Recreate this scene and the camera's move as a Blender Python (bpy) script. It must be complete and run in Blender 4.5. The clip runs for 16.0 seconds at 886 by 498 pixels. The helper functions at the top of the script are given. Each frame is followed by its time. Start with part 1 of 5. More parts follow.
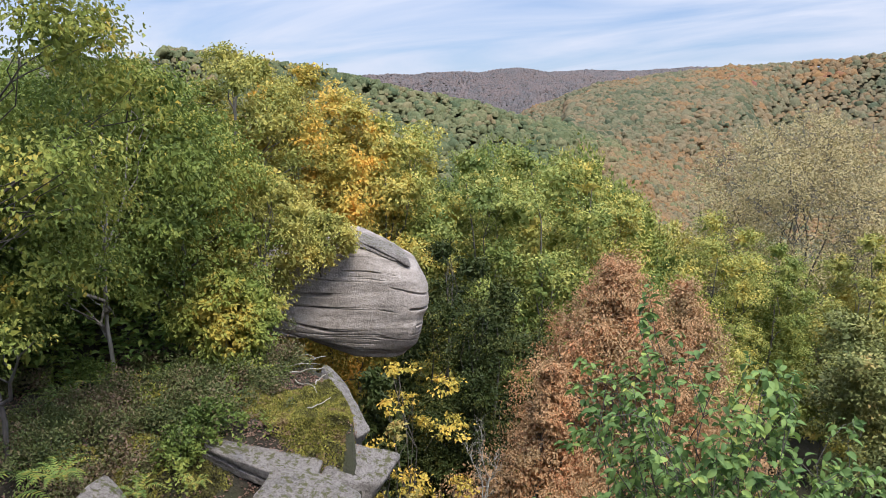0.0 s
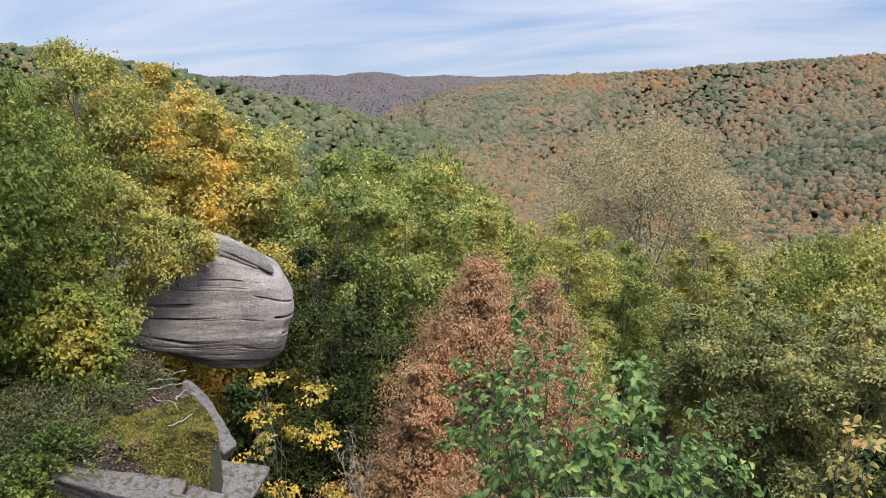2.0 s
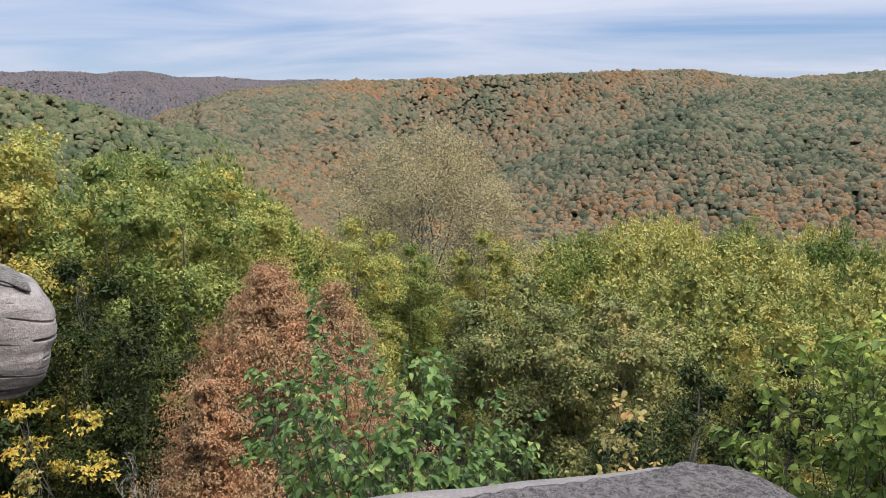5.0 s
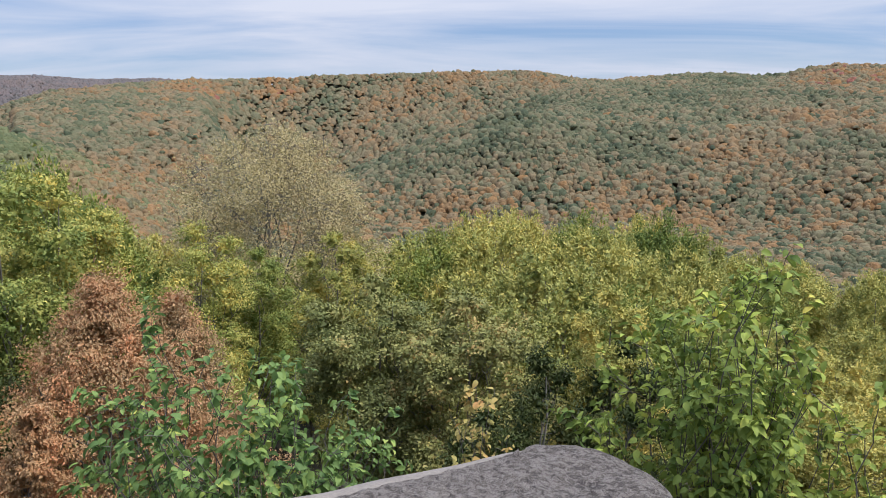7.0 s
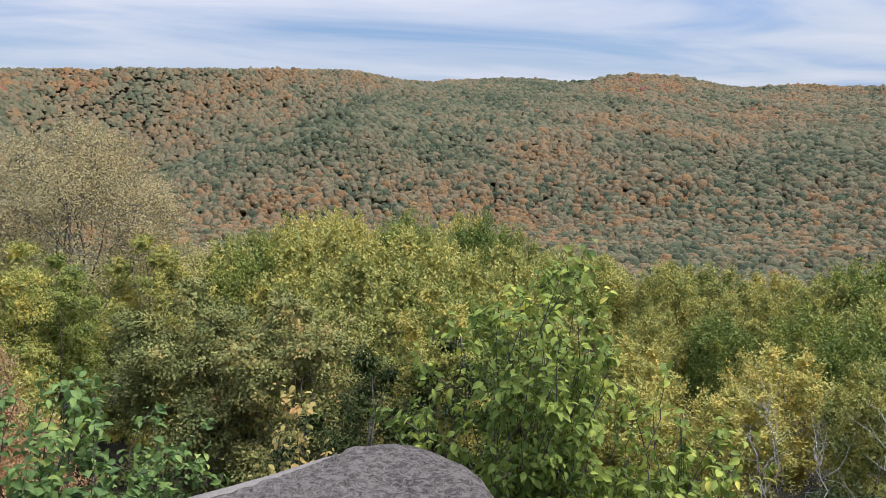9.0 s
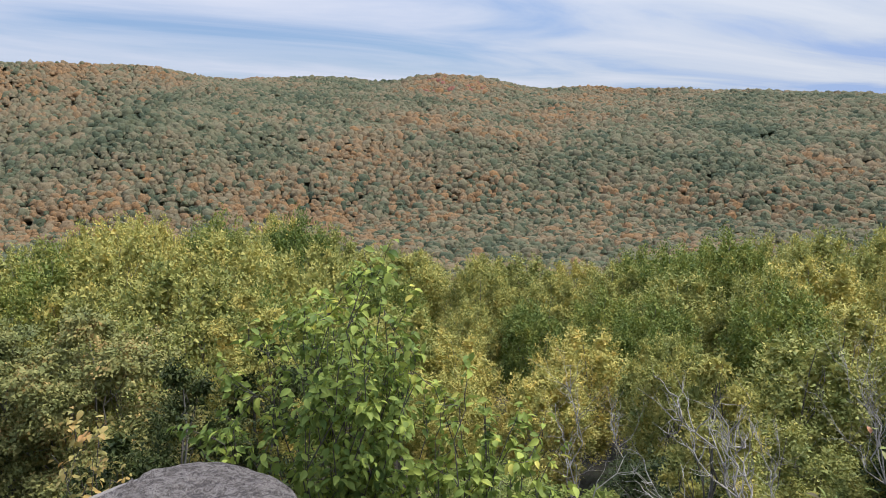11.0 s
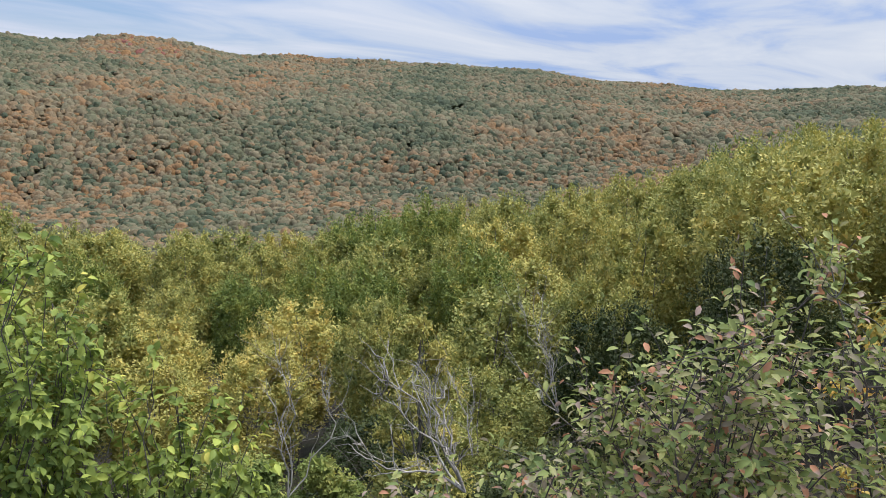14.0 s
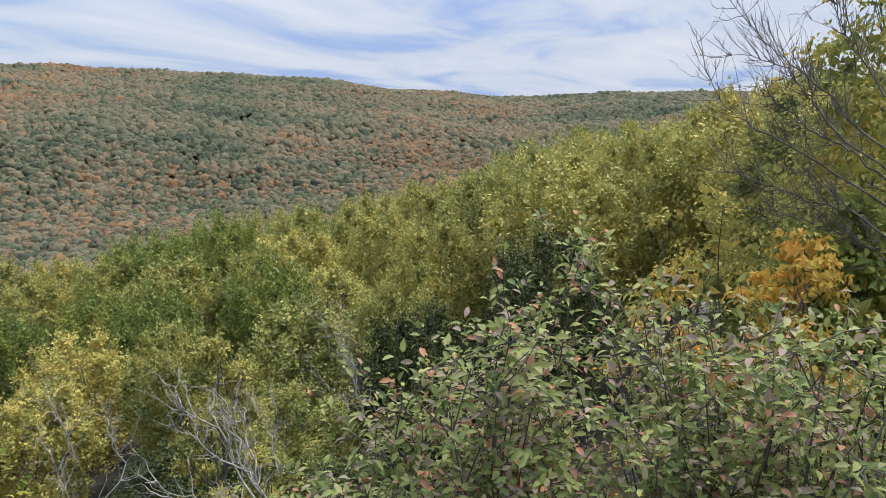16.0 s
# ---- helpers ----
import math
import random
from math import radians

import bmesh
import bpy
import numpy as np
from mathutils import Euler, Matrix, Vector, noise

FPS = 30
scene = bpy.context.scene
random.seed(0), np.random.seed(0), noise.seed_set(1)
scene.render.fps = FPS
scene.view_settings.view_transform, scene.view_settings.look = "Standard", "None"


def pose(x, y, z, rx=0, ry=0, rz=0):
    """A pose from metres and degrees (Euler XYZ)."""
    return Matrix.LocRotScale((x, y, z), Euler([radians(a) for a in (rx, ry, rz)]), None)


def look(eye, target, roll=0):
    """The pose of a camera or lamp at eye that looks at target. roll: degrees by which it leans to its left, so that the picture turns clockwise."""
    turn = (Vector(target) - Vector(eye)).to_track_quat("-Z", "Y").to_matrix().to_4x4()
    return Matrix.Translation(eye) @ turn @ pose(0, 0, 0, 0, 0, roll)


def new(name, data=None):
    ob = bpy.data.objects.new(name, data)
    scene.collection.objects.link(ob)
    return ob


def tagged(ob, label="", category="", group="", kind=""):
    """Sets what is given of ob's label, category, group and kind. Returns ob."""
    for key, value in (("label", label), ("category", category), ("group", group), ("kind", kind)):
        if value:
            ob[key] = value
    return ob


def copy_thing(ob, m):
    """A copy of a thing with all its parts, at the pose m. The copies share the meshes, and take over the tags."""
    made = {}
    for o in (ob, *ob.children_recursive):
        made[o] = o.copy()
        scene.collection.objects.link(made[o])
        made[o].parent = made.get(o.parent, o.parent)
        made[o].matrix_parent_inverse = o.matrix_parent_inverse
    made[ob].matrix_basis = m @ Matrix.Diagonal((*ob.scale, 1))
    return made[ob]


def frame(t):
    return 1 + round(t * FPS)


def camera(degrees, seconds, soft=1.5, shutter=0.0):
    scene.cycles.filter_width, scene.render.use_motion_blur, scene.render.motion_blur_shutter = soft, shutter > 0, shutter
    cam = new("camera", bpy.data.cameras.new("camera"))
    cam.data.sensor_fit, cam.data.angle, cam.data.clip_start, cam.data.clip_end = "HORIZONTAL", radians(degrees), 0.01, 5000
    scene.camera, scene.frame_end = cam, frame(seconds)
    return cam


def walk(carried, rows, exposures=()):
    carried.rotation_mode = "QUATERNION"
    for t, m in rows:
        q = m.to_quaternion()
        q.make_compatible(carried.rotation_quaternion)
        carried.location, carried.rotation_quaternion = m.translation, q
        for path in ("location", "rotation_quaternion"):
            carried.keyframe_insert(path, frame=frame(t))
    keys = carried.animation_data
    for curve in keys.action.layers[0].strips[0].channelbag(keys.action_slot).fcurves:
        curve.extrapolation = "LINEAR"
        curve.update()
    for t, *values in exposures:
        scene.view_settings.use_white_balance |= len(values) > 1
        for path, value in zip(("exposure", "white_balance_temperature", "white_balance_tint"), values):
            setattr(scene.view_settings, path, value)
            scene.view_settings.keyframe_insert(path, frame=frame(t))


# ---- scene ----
# camera: seconds, offset of the eye (m), heading (clockwise from +y), tilt, roll (degrees)
cam = camera(61.81, 16.0, soft=0.5)
EYE = 1.65
PATH = [
    (0.0, -0.000, 0.000, 0.000, -37.81, -8.77, -0.33),
    (0.5, -0.010, 0.004, -0.002, -34.08, -8.66, -0.24),
    (1.0, -0.019, 0.020, 0.005, -31.31, -8.58, -0.26),
    (1.5, -0.043, 0.009, -0.003, -28.41, -8.61, -0.16),
    (2.0, -0.078, 0.002, -0.013, -27.12, -8.51, -0.19),
    (2.5, -0.120, 0.007, -0.018, -24.11, -8.53, -0.09),
    (3.0, -0.121, -0.023, -0.024, -21.51, -8.50, 0.06),
    (3.5, -0.131, -0.041, -0.009, -17.58, -8.48, 0.44),
    (4.0, -0.126, -0.047, -0.012, -14.31, -8.42, 0.66),
    (4.2, -0.128, -0.049, -0.004, -13.13, -8.36, 0.72),
    (6.3, -0.127, 0.013, -0.049, -4.12, -8.05, -0.70),
    (6.5, -0.117, 0.018, -0.050, -2.05, -8.09, -0.61),
    (7.0, -0.111, 0.027, -0.047, 1.21, -8.15, -0.49),
    (7.5, -0.105, 0.031, -0.050, 3.68, -8.22, -0.28),
    (8.0, -0.089, 0.034, -0.051, 7.81, -8.27, 0.07),
    (8.5, -0.073, 0.041, -0.050, 10.93, -8.25, 0.21),
    (9.0, -0.048, 0.046, -0.046, 14.81, -8.21, 0.17),
    (9.2, -0.040, 0.047, -0.046, 16.39, -8.25, 0.15),
    (11.3, 0.038, 0.016, -0.030, 31.02, -8.43, -0.06),
    (11.5, 0.042, 0.024, -0.032, 32.37, -8.56, 0.11),
    (12.0, 0.063, 0.030, -0.033, 35.68, -8.97, 0.29),
    (12.5, 0.091, 0.031, -0.034, 39.27, -9.66, 0.63),
    (13.0, 0.110, 0.027, -0.030, 41.86, -10.24, 0.65),
    (13.5, 0.125, 0.011, -0.024, 46.26, -10.60, 0.76),
    (14.0, 0.146, -0.026, -0.008, 51.42, -10.56, 0.46),
    (14.5, 0.194, -0.040, -0.008, 54.78, -10.42, -0.66),
    (15.0, 0.211, -0.055, -0.006, 59.66, -10.32, -0.44),
    (15.5, 0.240, -0.076, -0.006, 64.44, -10.19, -0.41),
    (16.0, 0.251, -0.087, -0.005, 67.01, -9.96, -0.75),
]
walk(cam, [(t, pose(x, y, EYE + z, 90 + p, 0, -h) @ pose(0, 0, 0, 0, 0, r)) for t, x, y, z, h, p, r in PATH],
     [(0.0, 0.46), (1.0, 0.42), (3.0, 0.30), (4.2, 0.27), (9.0, 0.27), (12.0, 0.29), (16.0, 0.32)])

# ---- light ----
world = bpy.data.worlds.new("world")
scene.world = world
world.use_nodes = True
SUN_AZ, SUN_EL = 112.0, 62.0
wn, wl = world.node_tree.nodes, world.node_tree.links
wn.clear()
w_out = wn.new("ShaderNodeOutputWorld")
w_bg = wn.new("ShaderNodeBackground")
w_sky = wn.new("ShaderNodeTexSky")
w_sky.sky_type = "NISHITA"
w_sky.sun_disc = False
w_sky.sun_elevation, w_sky.sun_rotation = radians(SUN_EL), radians(SUN_AZ)
w_bg.inputs["Strength"].default_value = 0.095
# thin cloud layer: streaks on a plane high overhead
w_co = wn.new("ShaderNodeTexCoord")
w_sep = wn.new("ShaderNodeSeparateXYZ")
wl.new(w_co.outputs["Generated"], w_sep.inputs[0])


def w_math(op, a, b=None):
    n = wn.new("ShaderNodeMath")
    n.operation = op
    for i, v in enumerate((a, b)):
        if v is None:
            continue
        if isinstance(v, (int, float)):
            n.inputs[i].default_value = v
        else:
            wl.new(v, n.inputs[i])
    return n.outputs[0]


w_h = w_math("ADD", w_math("MAXIMUM", w_sep.outputs[2], 0.0), 0.06)
w_u, w_v = w_math("DIVIDE", w_sep.outputs[0], w_h), w_math("DIVIDE", w_sep.outputs[1], w_h)
w_vec = wn.new("ShaderNodeCombineXYZ")
wl.new(w_u, w_vec.inputs[0]), wl.new(w_v, w_vec.inputs[1])
w_map = wn.new("ShaderNodeMapping")
wl.new(w_vec.outputs[0], w_map.inputs[0])
w_map.inputs["Rotation"].default_value = (0, 0, radians(-25))
w_map.inputs["Scale"].default_value = (0.42, 0.95, 1)
w_noise = wn.new("ShaderNodeTexNoise")
w_noise.inputs["Scale"].default_value, w_noise.inputs["Detail"].default_value = 0.9, 9
w_noise.inputs["Roughness"].default_value, w_noise.inputs["Distortion"].default_value = 0.55, 0.6
wl.new(w_map.outputs[0], w_noise.inputs["Vector"])
w_ramp = wn.new("ShaderNodeValToRGB")
w_ramp.color_ramp.elements[0].position, w_ramp.color_ramp.elements[1].position = 0.30, 0.66
w_ramp.color_ramp.elements[0].color, w_ramp.color_ramp.elements[1].color = (0.1, 0.1, 0.1, 1), (1, 1, 1, 1)
wl.new(w_noise.outputs["Fac"], w_ramp.inputs[0])
w_mix = wn.new("ShaderNodeMix")
w_mix.data_type = "RGBA"
wl.new(w_ramp.outputs[0], w_mix.inputs[0])
w_tint = wn.new("ShaderNodeMix")
w_tint.data_type, w_tint.blend_type = "RGBA", "MULTIPLY"
w_tint.inputs[0].default_value = 1.0
wl.new(w_sky.outputs[0], w_tint.inputs[6])
w_tint.inputs[7].default_value = (0.74, 0.86, 1.1, 1)
wl.new(w_tint.outputs[2], w_mix.inputs[6])
w_mix.inputs[7].default_value = (5.7, 6.1, 7.3, 1)
# an overcast sky is about three times as bright overhead as at the horizon
w_pos = w_math("MAXIMUM", w_sep.outputs[2], 0.0)
w_up = w_math("ADD", w_math("MULTIPLY", w_math("MULTIPLY", w_pos, w_pos), 2.8), 1.0)
w_east = wn.new("ShaderNodeMix")
w_east.data_type = "RGBA"
w_ramp2 = wn.new("ShaderNodeValToRGB")
for e_, (p_, c_) in zip((w_ramp2.color_ramp.elements[0], w_ramp2.color_ramp.elements[1], w_ramp2.color_ramp.elements.new(0.5)),
                        ((0.37, (3.1, 4.2, 6.7)), (0.62, (7.1, 7.2, 7.4)), (0.5, (5.0, 5.6, 6.8)))):
    e_.position, e_.color = p_, tuple(c / 8 for c in c_) + (1,)
wl.new(w_noise.outputs["Fac"], w_ramp2.inputs[0])
w_scale2 = wn.new("ShaderNodeVectorMath")
w_scale2.operation = "SCALE"
wl.new(w_ramp2.outputs[0], w_scale2.inputs[0])
w_scale2.inputs["Scale"].default_value = 8.0
w_side = wn.new("ShaderNodeMapRange")
w_side.inputs["From Min"].default_value, w_side.inputs["From Max"].default_value = 0.45, 0.85
wl.new(w_sep.outputs[0], w_side.inputs["Value"])
wl.new(w_side.outputs["Result"], w_east.inputs[0])
wl.new(w_mix.outputs[2], w_east.inputs[6])
wl.new(w_scale2.outputs[0], w_east.inputs[7])
w_gain = wn.new("ShaderNodeVectorMath")
w_gain.operation = "SCALE"
wl.new(w_east.outputs[2], w_gain.inputs[0])
wl.new(w_up, w_gain.inputs["Scale"])
wl.new(w_gain.outputs[0], w_bg.inputs["Color"])
wl.new(w_bg.outputs[0], w_out.inputs["Surface"])

sun = new("sun", bpy.data.lights.new("sun", "SUN"))
sun.data.energy, sun.data.angle, sun.data.color = 3.6, radians(25), (1.0, 0.94, 0.84)
sun.matrix_basis = look((0, 0, 0), [-c for c in (math.sin(radians(SUN_AZ)) * math.cos(radians(SUN_EL)),
                                                math.cos(radians(SUN_AZ)) * math.cos(radians(SUN_EL)), math.sin(radians(SUN_EL)))])
sun.location = (0, -20, 60)


# ---- materials ----
def material(name):
    m = bpy.data.materials.new(name)
    m.use_nodes = True
    nt = m.node_tree
    return m, nt, nt.nodes["Principled BSDF"], nt.nodes["Material Output"]


def node(nt, kind, links=(), **values):
    n = nt.nodes.new(kind)
    for k, v in values.items():
        n.inputs[k.replace("_", " ")].default_value = v
    for out, inp in links:
        nt.links.new(out, n.inputs[inp])
    return n


def ramp(nt, fac, stops):
    n = nt.nodes.new("ShaderNodeValToRGB")
    el = n.color_ramp.elements
    while len(el) < len(stops):
        el.new(0.5)
    for e, (p, c) in zip(el, stops):
        e.position, e.color = p, (*c, 1)
    nt.links.new(fac, n.inputs[0])
    return n.outputs[0]


def fuse(nt, fac, a, b, mode="MIX"):
    n = nt.nodes.new("ShaderNodeMix")
    n.data_type, n.blend_type = "RGBA", mode
    for i, v in ((0, fac), (6, a), (7, b)):
        if isinstance(v, (int, float)):
            n.inputs[i].default_value = v
        elif isinstance(v, tuple):
            n.inputs[i].default_value = (*v, 1)
        else:
            nt.links.new(v, n.inputs[i])
    return n.outputs[2]


def calc(nt, op, a, b=0.0):
    n = nt.nodes.new("ShaderNodeMath")
    n.operation = op
    for i, v in enumerate((a, b)):
        if isinstance(v, (int, float)):
            n.inputs[i].default_value = v
        else:
            nt.links.new(v, n.inputs[i])
    return n.outputs[0]


def leaf_mat(name, stops, patch=1.2, spread=0.6, thin=0.33, rough=0.55, drift=1.5):
    """Foliage: each leaf takes its own tint from the ramp, and boughs differ from each other."""
    m, nt, bsdf, out = material(name)
    geo = nt.nodes.new("ShaderNodeNewGeometry")
    inf = nt.nodes.new("ShaderNodeObjectInfo")
    nz = node(nt, "ShaderNodeTexNoise", [(geo.outputs["Position"], "Vector")], Scale=patch, Detail=2.0)
    a = calc(nt, "MULTIPLY", geo.outputs["Random Per Island"], spread)
    b = calc(nt, "MULTIPLY", calc(nt, "SUBTRACT", nz.outputs["Fac"], 0.5), drift)
    c = calc(nt, "MULTIPLY", calc(nt, "SUBTRACT", inf.outputs["Random"], 0.5), 0.35)
    f = calc(nt, "ADD", calc(nt, "ADD", a, b), calc(nt, "ADD", c, 0.5 - spread / 2))
    col = ramp(nt, f, stops)
    nt.links.new(col, bsdf.inputs["Base Color"])
    bsdf.inputs["Roughness"].default_value = rough
    bsdf.inputs["Specular IOR Level"].default_value = 0.2
    if thin:
        tr = node(nt, "ShaderNodeBsdfTranslucent", [(col, "Color")])
        mx = node(nt, "ShaderNodeMixShader", [(bsdf.outputs[0], 1), (tr.outputs[0], 2)])
        mx.inputs[0].default_value = thin
        nt.links.new(mx.outputs[0], out.inputs["Surface"])
    return m


def bark_mat(name, dark, light, scale=9.0):
    m, nt, bsdf, out = material(name)
    co = nt.nodes.new("ShaderNodeTexCoord")
    mp = node(nt, "ShaderNodeMapping", [(co.outputs["Object"], "Vector")], Scale=(1, 1, 0.25))
    nz = node(nt, "ShaderNodeTexNoise", [(mp.outputs[0], "Vector")], Scale=scale, Detail=6.0, Roughness=0.65)
    n2 = node(nt, "ShaderNodeTexNoise", [(co.outputs["Object"], "Vector")], Scale=1.7, Detail=3.0)
    col = ramp(nt, nz.outputs["Fac"], [(0.35, dark), (0.62, light)])
    col = fuse(nt, ramp(nt, n2.outputs["Fac"], [(0.45, (0, 0, 0)), (0.7, (0.5, 0.5, 0.5))]), col, (0.16, 0.17, 0.13))
    nt.links.new(col, bsdf.inputs["Base Color"])
    bsdf.inputs["Roughness"].default_value = 0.9
    bp = node(nt, "ShaderNodeBump", [(nz.outputs["Fac"], "Height")], Strength=0.5, Distance=0.02)
    nt.links.new(bp.outputs[0], bsdf.inputs["Normal"])
    return m


def rock_mat(name, base, dark, stain, strata=0.0, scale=1.0, bump=0.5, moss=0.0, crust=0.0):
    """Weathered sandstone: fine grain, lichen blotches, dark stains, and bedding lines where strata is set."""
    m, nt, bsdf, out = material(name)
    co = nt.nodes.new("ShaderNodeTexCoord")
    p = co.outputs["Object"]
    big = node(nt, "ShaderNodeTexNoise", [(p, "Vector")], Scale=0.9 * scale, Detail=5.0, Roughness=0.6)
    fine = node(nt, "ShaderNodeTexNoise", [(p, "Vector")], Scale=28.0 * scale, Detail=8.0, Roughness=0.7)
    lich = node(nt, "ShaderNodeTexNoise", [(p, "Vector")], Scale=11.0 * scale, Detail=4.0, Roughness=0.8, Distortion=0.8)
    col = ramp(nt, big.outputs["Fac"], [(0.3, dark), (0.52, base), (0.75, tuple(min(1, c * 1.25) for c in base))])
    col = fuse(nt, ramp(nt, fine.outputs["Fac"], [(0.42, (0.65, 0.65, 0.65)), (0.62, (0, 0, 0))]), col, dark)
    l2 = node(nt, "ShaderNodeTexNoise", [(p, "Vector")], Scale=4.5 * scale, Detail=7.0, Roughness=0.75)
    col = fuse(nt, ramp(nt, l2.outputs["Fac"], [(0.55, (0, 0, 0)), (0.64, (0.6, 0.6, 0.6))]), col, stain)
    if crust:
        col = fuse(nt, ramp(nt, lich.outputs["Fac"], [(0.47, (0, 0, 0)), (0.56, (crust, crust, crust))]), col, stain)
        col = fuse(nt, ramp(nt, lich.outputs["Fac"], [(0.36, (crust, crust, crust)), (0.44, (0, 0, 0))]), col, tuple(c * 0.5 for c in dark))
    h = calc(nt, "ADD", fine.outputs["Fac"], calc(nt, "MULTIPLY", lich.outputs["Fac"], 2.0 if crust else 0.3))
    if strata:
        mp = node(nt, "ShaderNodeMapping", [(p, "Vector")], Scale=(0.7, 0.7, 5.0), Rotation=(0, radians(5), 0))
        st = node(nt, "ShaderNodeTexNoise", [(mp.outputs[0], "Vector")], Scale=1.5, Detail=7.0, Roughness=0.68, Distortion=0.6)
        col = fuse(nt, ramp(nt, st.outputs["Fac"], [(0.36, (strata, strata, strata)), (0.5, (0, 0, 0))]), col, tuple(c * 0.6 for c in dark))
        col = fuse(nt, ramp(nt, st.outputs["Fac"], [(0.55, (0, 0, 0)), (0.68, (0.35, 0.35, 0.35))]), col, tuple(min(1, c * 1.4) for c in base))
        h = calc(nt, "ADD", h, calc(nt, "MULTIPLY", st.outputs["Fac"], 0.4))
    if moss:
        geo = nt.nodes.new("ShaderNodeNewGeometry")
        sep = node(nt, "ShaderNodeSeparateXYZ", [(geo.outputs["Normal"], 0)])
        up = calc(nt, "ADD", calc(nt, "MULTIPLY", sep.outputs[2], 0.3), l2.outputs["Fac"])
        col = fuse(nt, ramp(nt, up, [(0.84 - moss * 0.2, (0, 0, 0)), (0.9 - moss * 0.2, (0.9, 0.9, 0.9))]), col, (0.085, 0.085, 0.02))
    nt.links.new(col, bsdf.inputs["Base Color"])
    bsdf.inputs["Roughness"].default_value = 0.92
    bp = node(nt, "ShaderNodeBump", [(h, "Height")], Strength=bump, Distance=0.04)
    nt.links.new(bp.outputs[0], bsdf.inputs["Normal"])
    return m


def forest_mat(name, groups):
    """Crowns of distant woods: each crown has its own tint, kept as an attribute, and sprays of leaves differ a little."""
    m, nt, bsdf, out = material(name)
    geo = nt.nodes.new("ShaderNodeNewGeometry")
    att = nt.nodes.new("ShaderNodeAttribute")
    att.attribute_name = "tint"
    f = calc(nt, "ADD", att.outputs["Fac"], calc(nt, "MULTIPLY", calc(nt, "SUBTRACT", geo.outputs["Random Per Island"], 0.5), 0.16))
    col = ramp(nt, f, groups)
    fine = node(nt, "ShaderNodeTexNoise", [(geo.outputs["Position"], "Vector")], Scale=0.6, Detail=5.0, Roughness=0.75)
    col = fuse(nt, 0.8, col, ramp(nt, fine.outputs["Fac"], [(0.34, (0.5, 0.5, 0.5)), (0.62, (1, 1, 1))]), "MULTIPLY")
    bp = node(nt, "ShaderNodeBump", [(fine.outputs["Fac"], "Height")], Strength=0.6, Distance=1.6)
    nt.links.new(bp.outputs[0], bsdf.inputs["Normal"])
    nt.links.new(col, bsdf.inputs["Base Color"])
    bsdf.inputs["Roughness"].default_value = 0.9
    bsdf.inputs["Specular IOR Level"].default_value = 0.1
    tr = node(nt, "ShaderNodeBsdfTranslucent", [(col, "Color")])
    mx = node(nt, "ShaderNodeMixShader", [(bsdf.outputs[0], 1), (tr.outputs[0], 2)])
    mx.inputs[0].default_value = 0.35
    nt.links.new(mx.outputs[0], out.inputs["Surface"])
    return m


def soil_mat(name):
    m, nt, bsdf, out = material(name)
    geo = nt.nodes.new("ShaderNodeNewGeometry")
    p = geo.outputs["Position"]
    a = node(nt, "ShaderNodeTexNoise", [(p, "Vector")], Scale=0.8, Detail=6.0, Roughness=0.65)
    b = node(nt, "ShaderNodeTexNoise", [(p, "Vector")], Scale=16.0, Detail=6.0, Roughness=0.75)
    # litter tones lowered, with some of the shade between trees put in
    col = ramp(nt, b.outputs["Fac"], [(0.32, (0.012, 0.011, 0.008)), (0.5, (0.03, 0.025, 0.016)), (0.68, (0.06, 0.045, 0.03))])
    col = fuse(nt, ramp(nt, a.outputs["Fac"], [(0.45, (0, 0, 0)), (0.62, (0.7, 0.7, 0.7))]), col, (0.035, 0.04, 0.016))
    # floor across the valley, lightened with distance: stands in for haze over shaded gaps
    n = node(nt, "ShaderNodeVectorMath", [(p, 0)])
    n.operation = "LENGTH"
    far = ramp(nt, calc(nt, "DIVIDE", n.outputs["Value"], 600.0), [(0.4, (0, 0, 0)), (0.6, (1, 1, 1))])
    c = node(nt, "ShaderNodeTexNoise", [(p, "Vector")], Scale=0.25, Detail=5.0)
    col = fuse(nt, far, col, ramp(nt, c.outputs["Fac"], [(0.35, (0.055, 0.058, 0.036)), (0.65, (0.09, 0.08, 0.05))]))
    nt.links.new(col, bsdf.inputs["Base Color"])
    bsdf.inputs["Roughness"].default_value = 0.95
    bp = node(nt, "ShaderNodeBump", [(b.outputs["Fac"], "Height")], Strength=0.8, Distance=0.06)
    nt.links.new(bp.outputs[0], bsdf.inputs["Normal"])
    return m


M_BIRCH = leaf_mat("birch_foliage", [(0.0, (0.123, 0.16, 0.045)), (0.35, (0.287, 0.298, 0.083)), (0.7, (0.468, 0.42, 0.117)), (1.0, (0.638, 0.479, 0.127))], thin=0.22, spread=0.34)
M_OLIVE = leaf_mat("olive_foliage", [(0.0, (0.101, 0.155, 0.041)), (0.4, (0.23, 0.27, 0.068)), (0.75, (0.405, 0.385, 0.101)), (1.0, (0.648, 0.499, 0.121))], thin=0.24, spread=0.4)
M_MID = leaf_mat("mixed_foliage", [(0.0, (0.09, 0.14, 0.038)), (0.45, (0.202, 0.246, 0.064)), (0.8, (0.347, 0.347, 0.09)), (1.0, (0.493, 0.381, 0.09))], thin=0.24, spread=0.35)
M_GREEN = leaf_mat("green_foliage", [(0.0, (0.075, 0.119, 0.029)), (0.45, (0.167, 0.216, 0.05)), (0.8, (0.299, 0.312, 0.07)), (1.0, (0.458, 0.352, 0.07))], thin=0.24, spread=0.35)
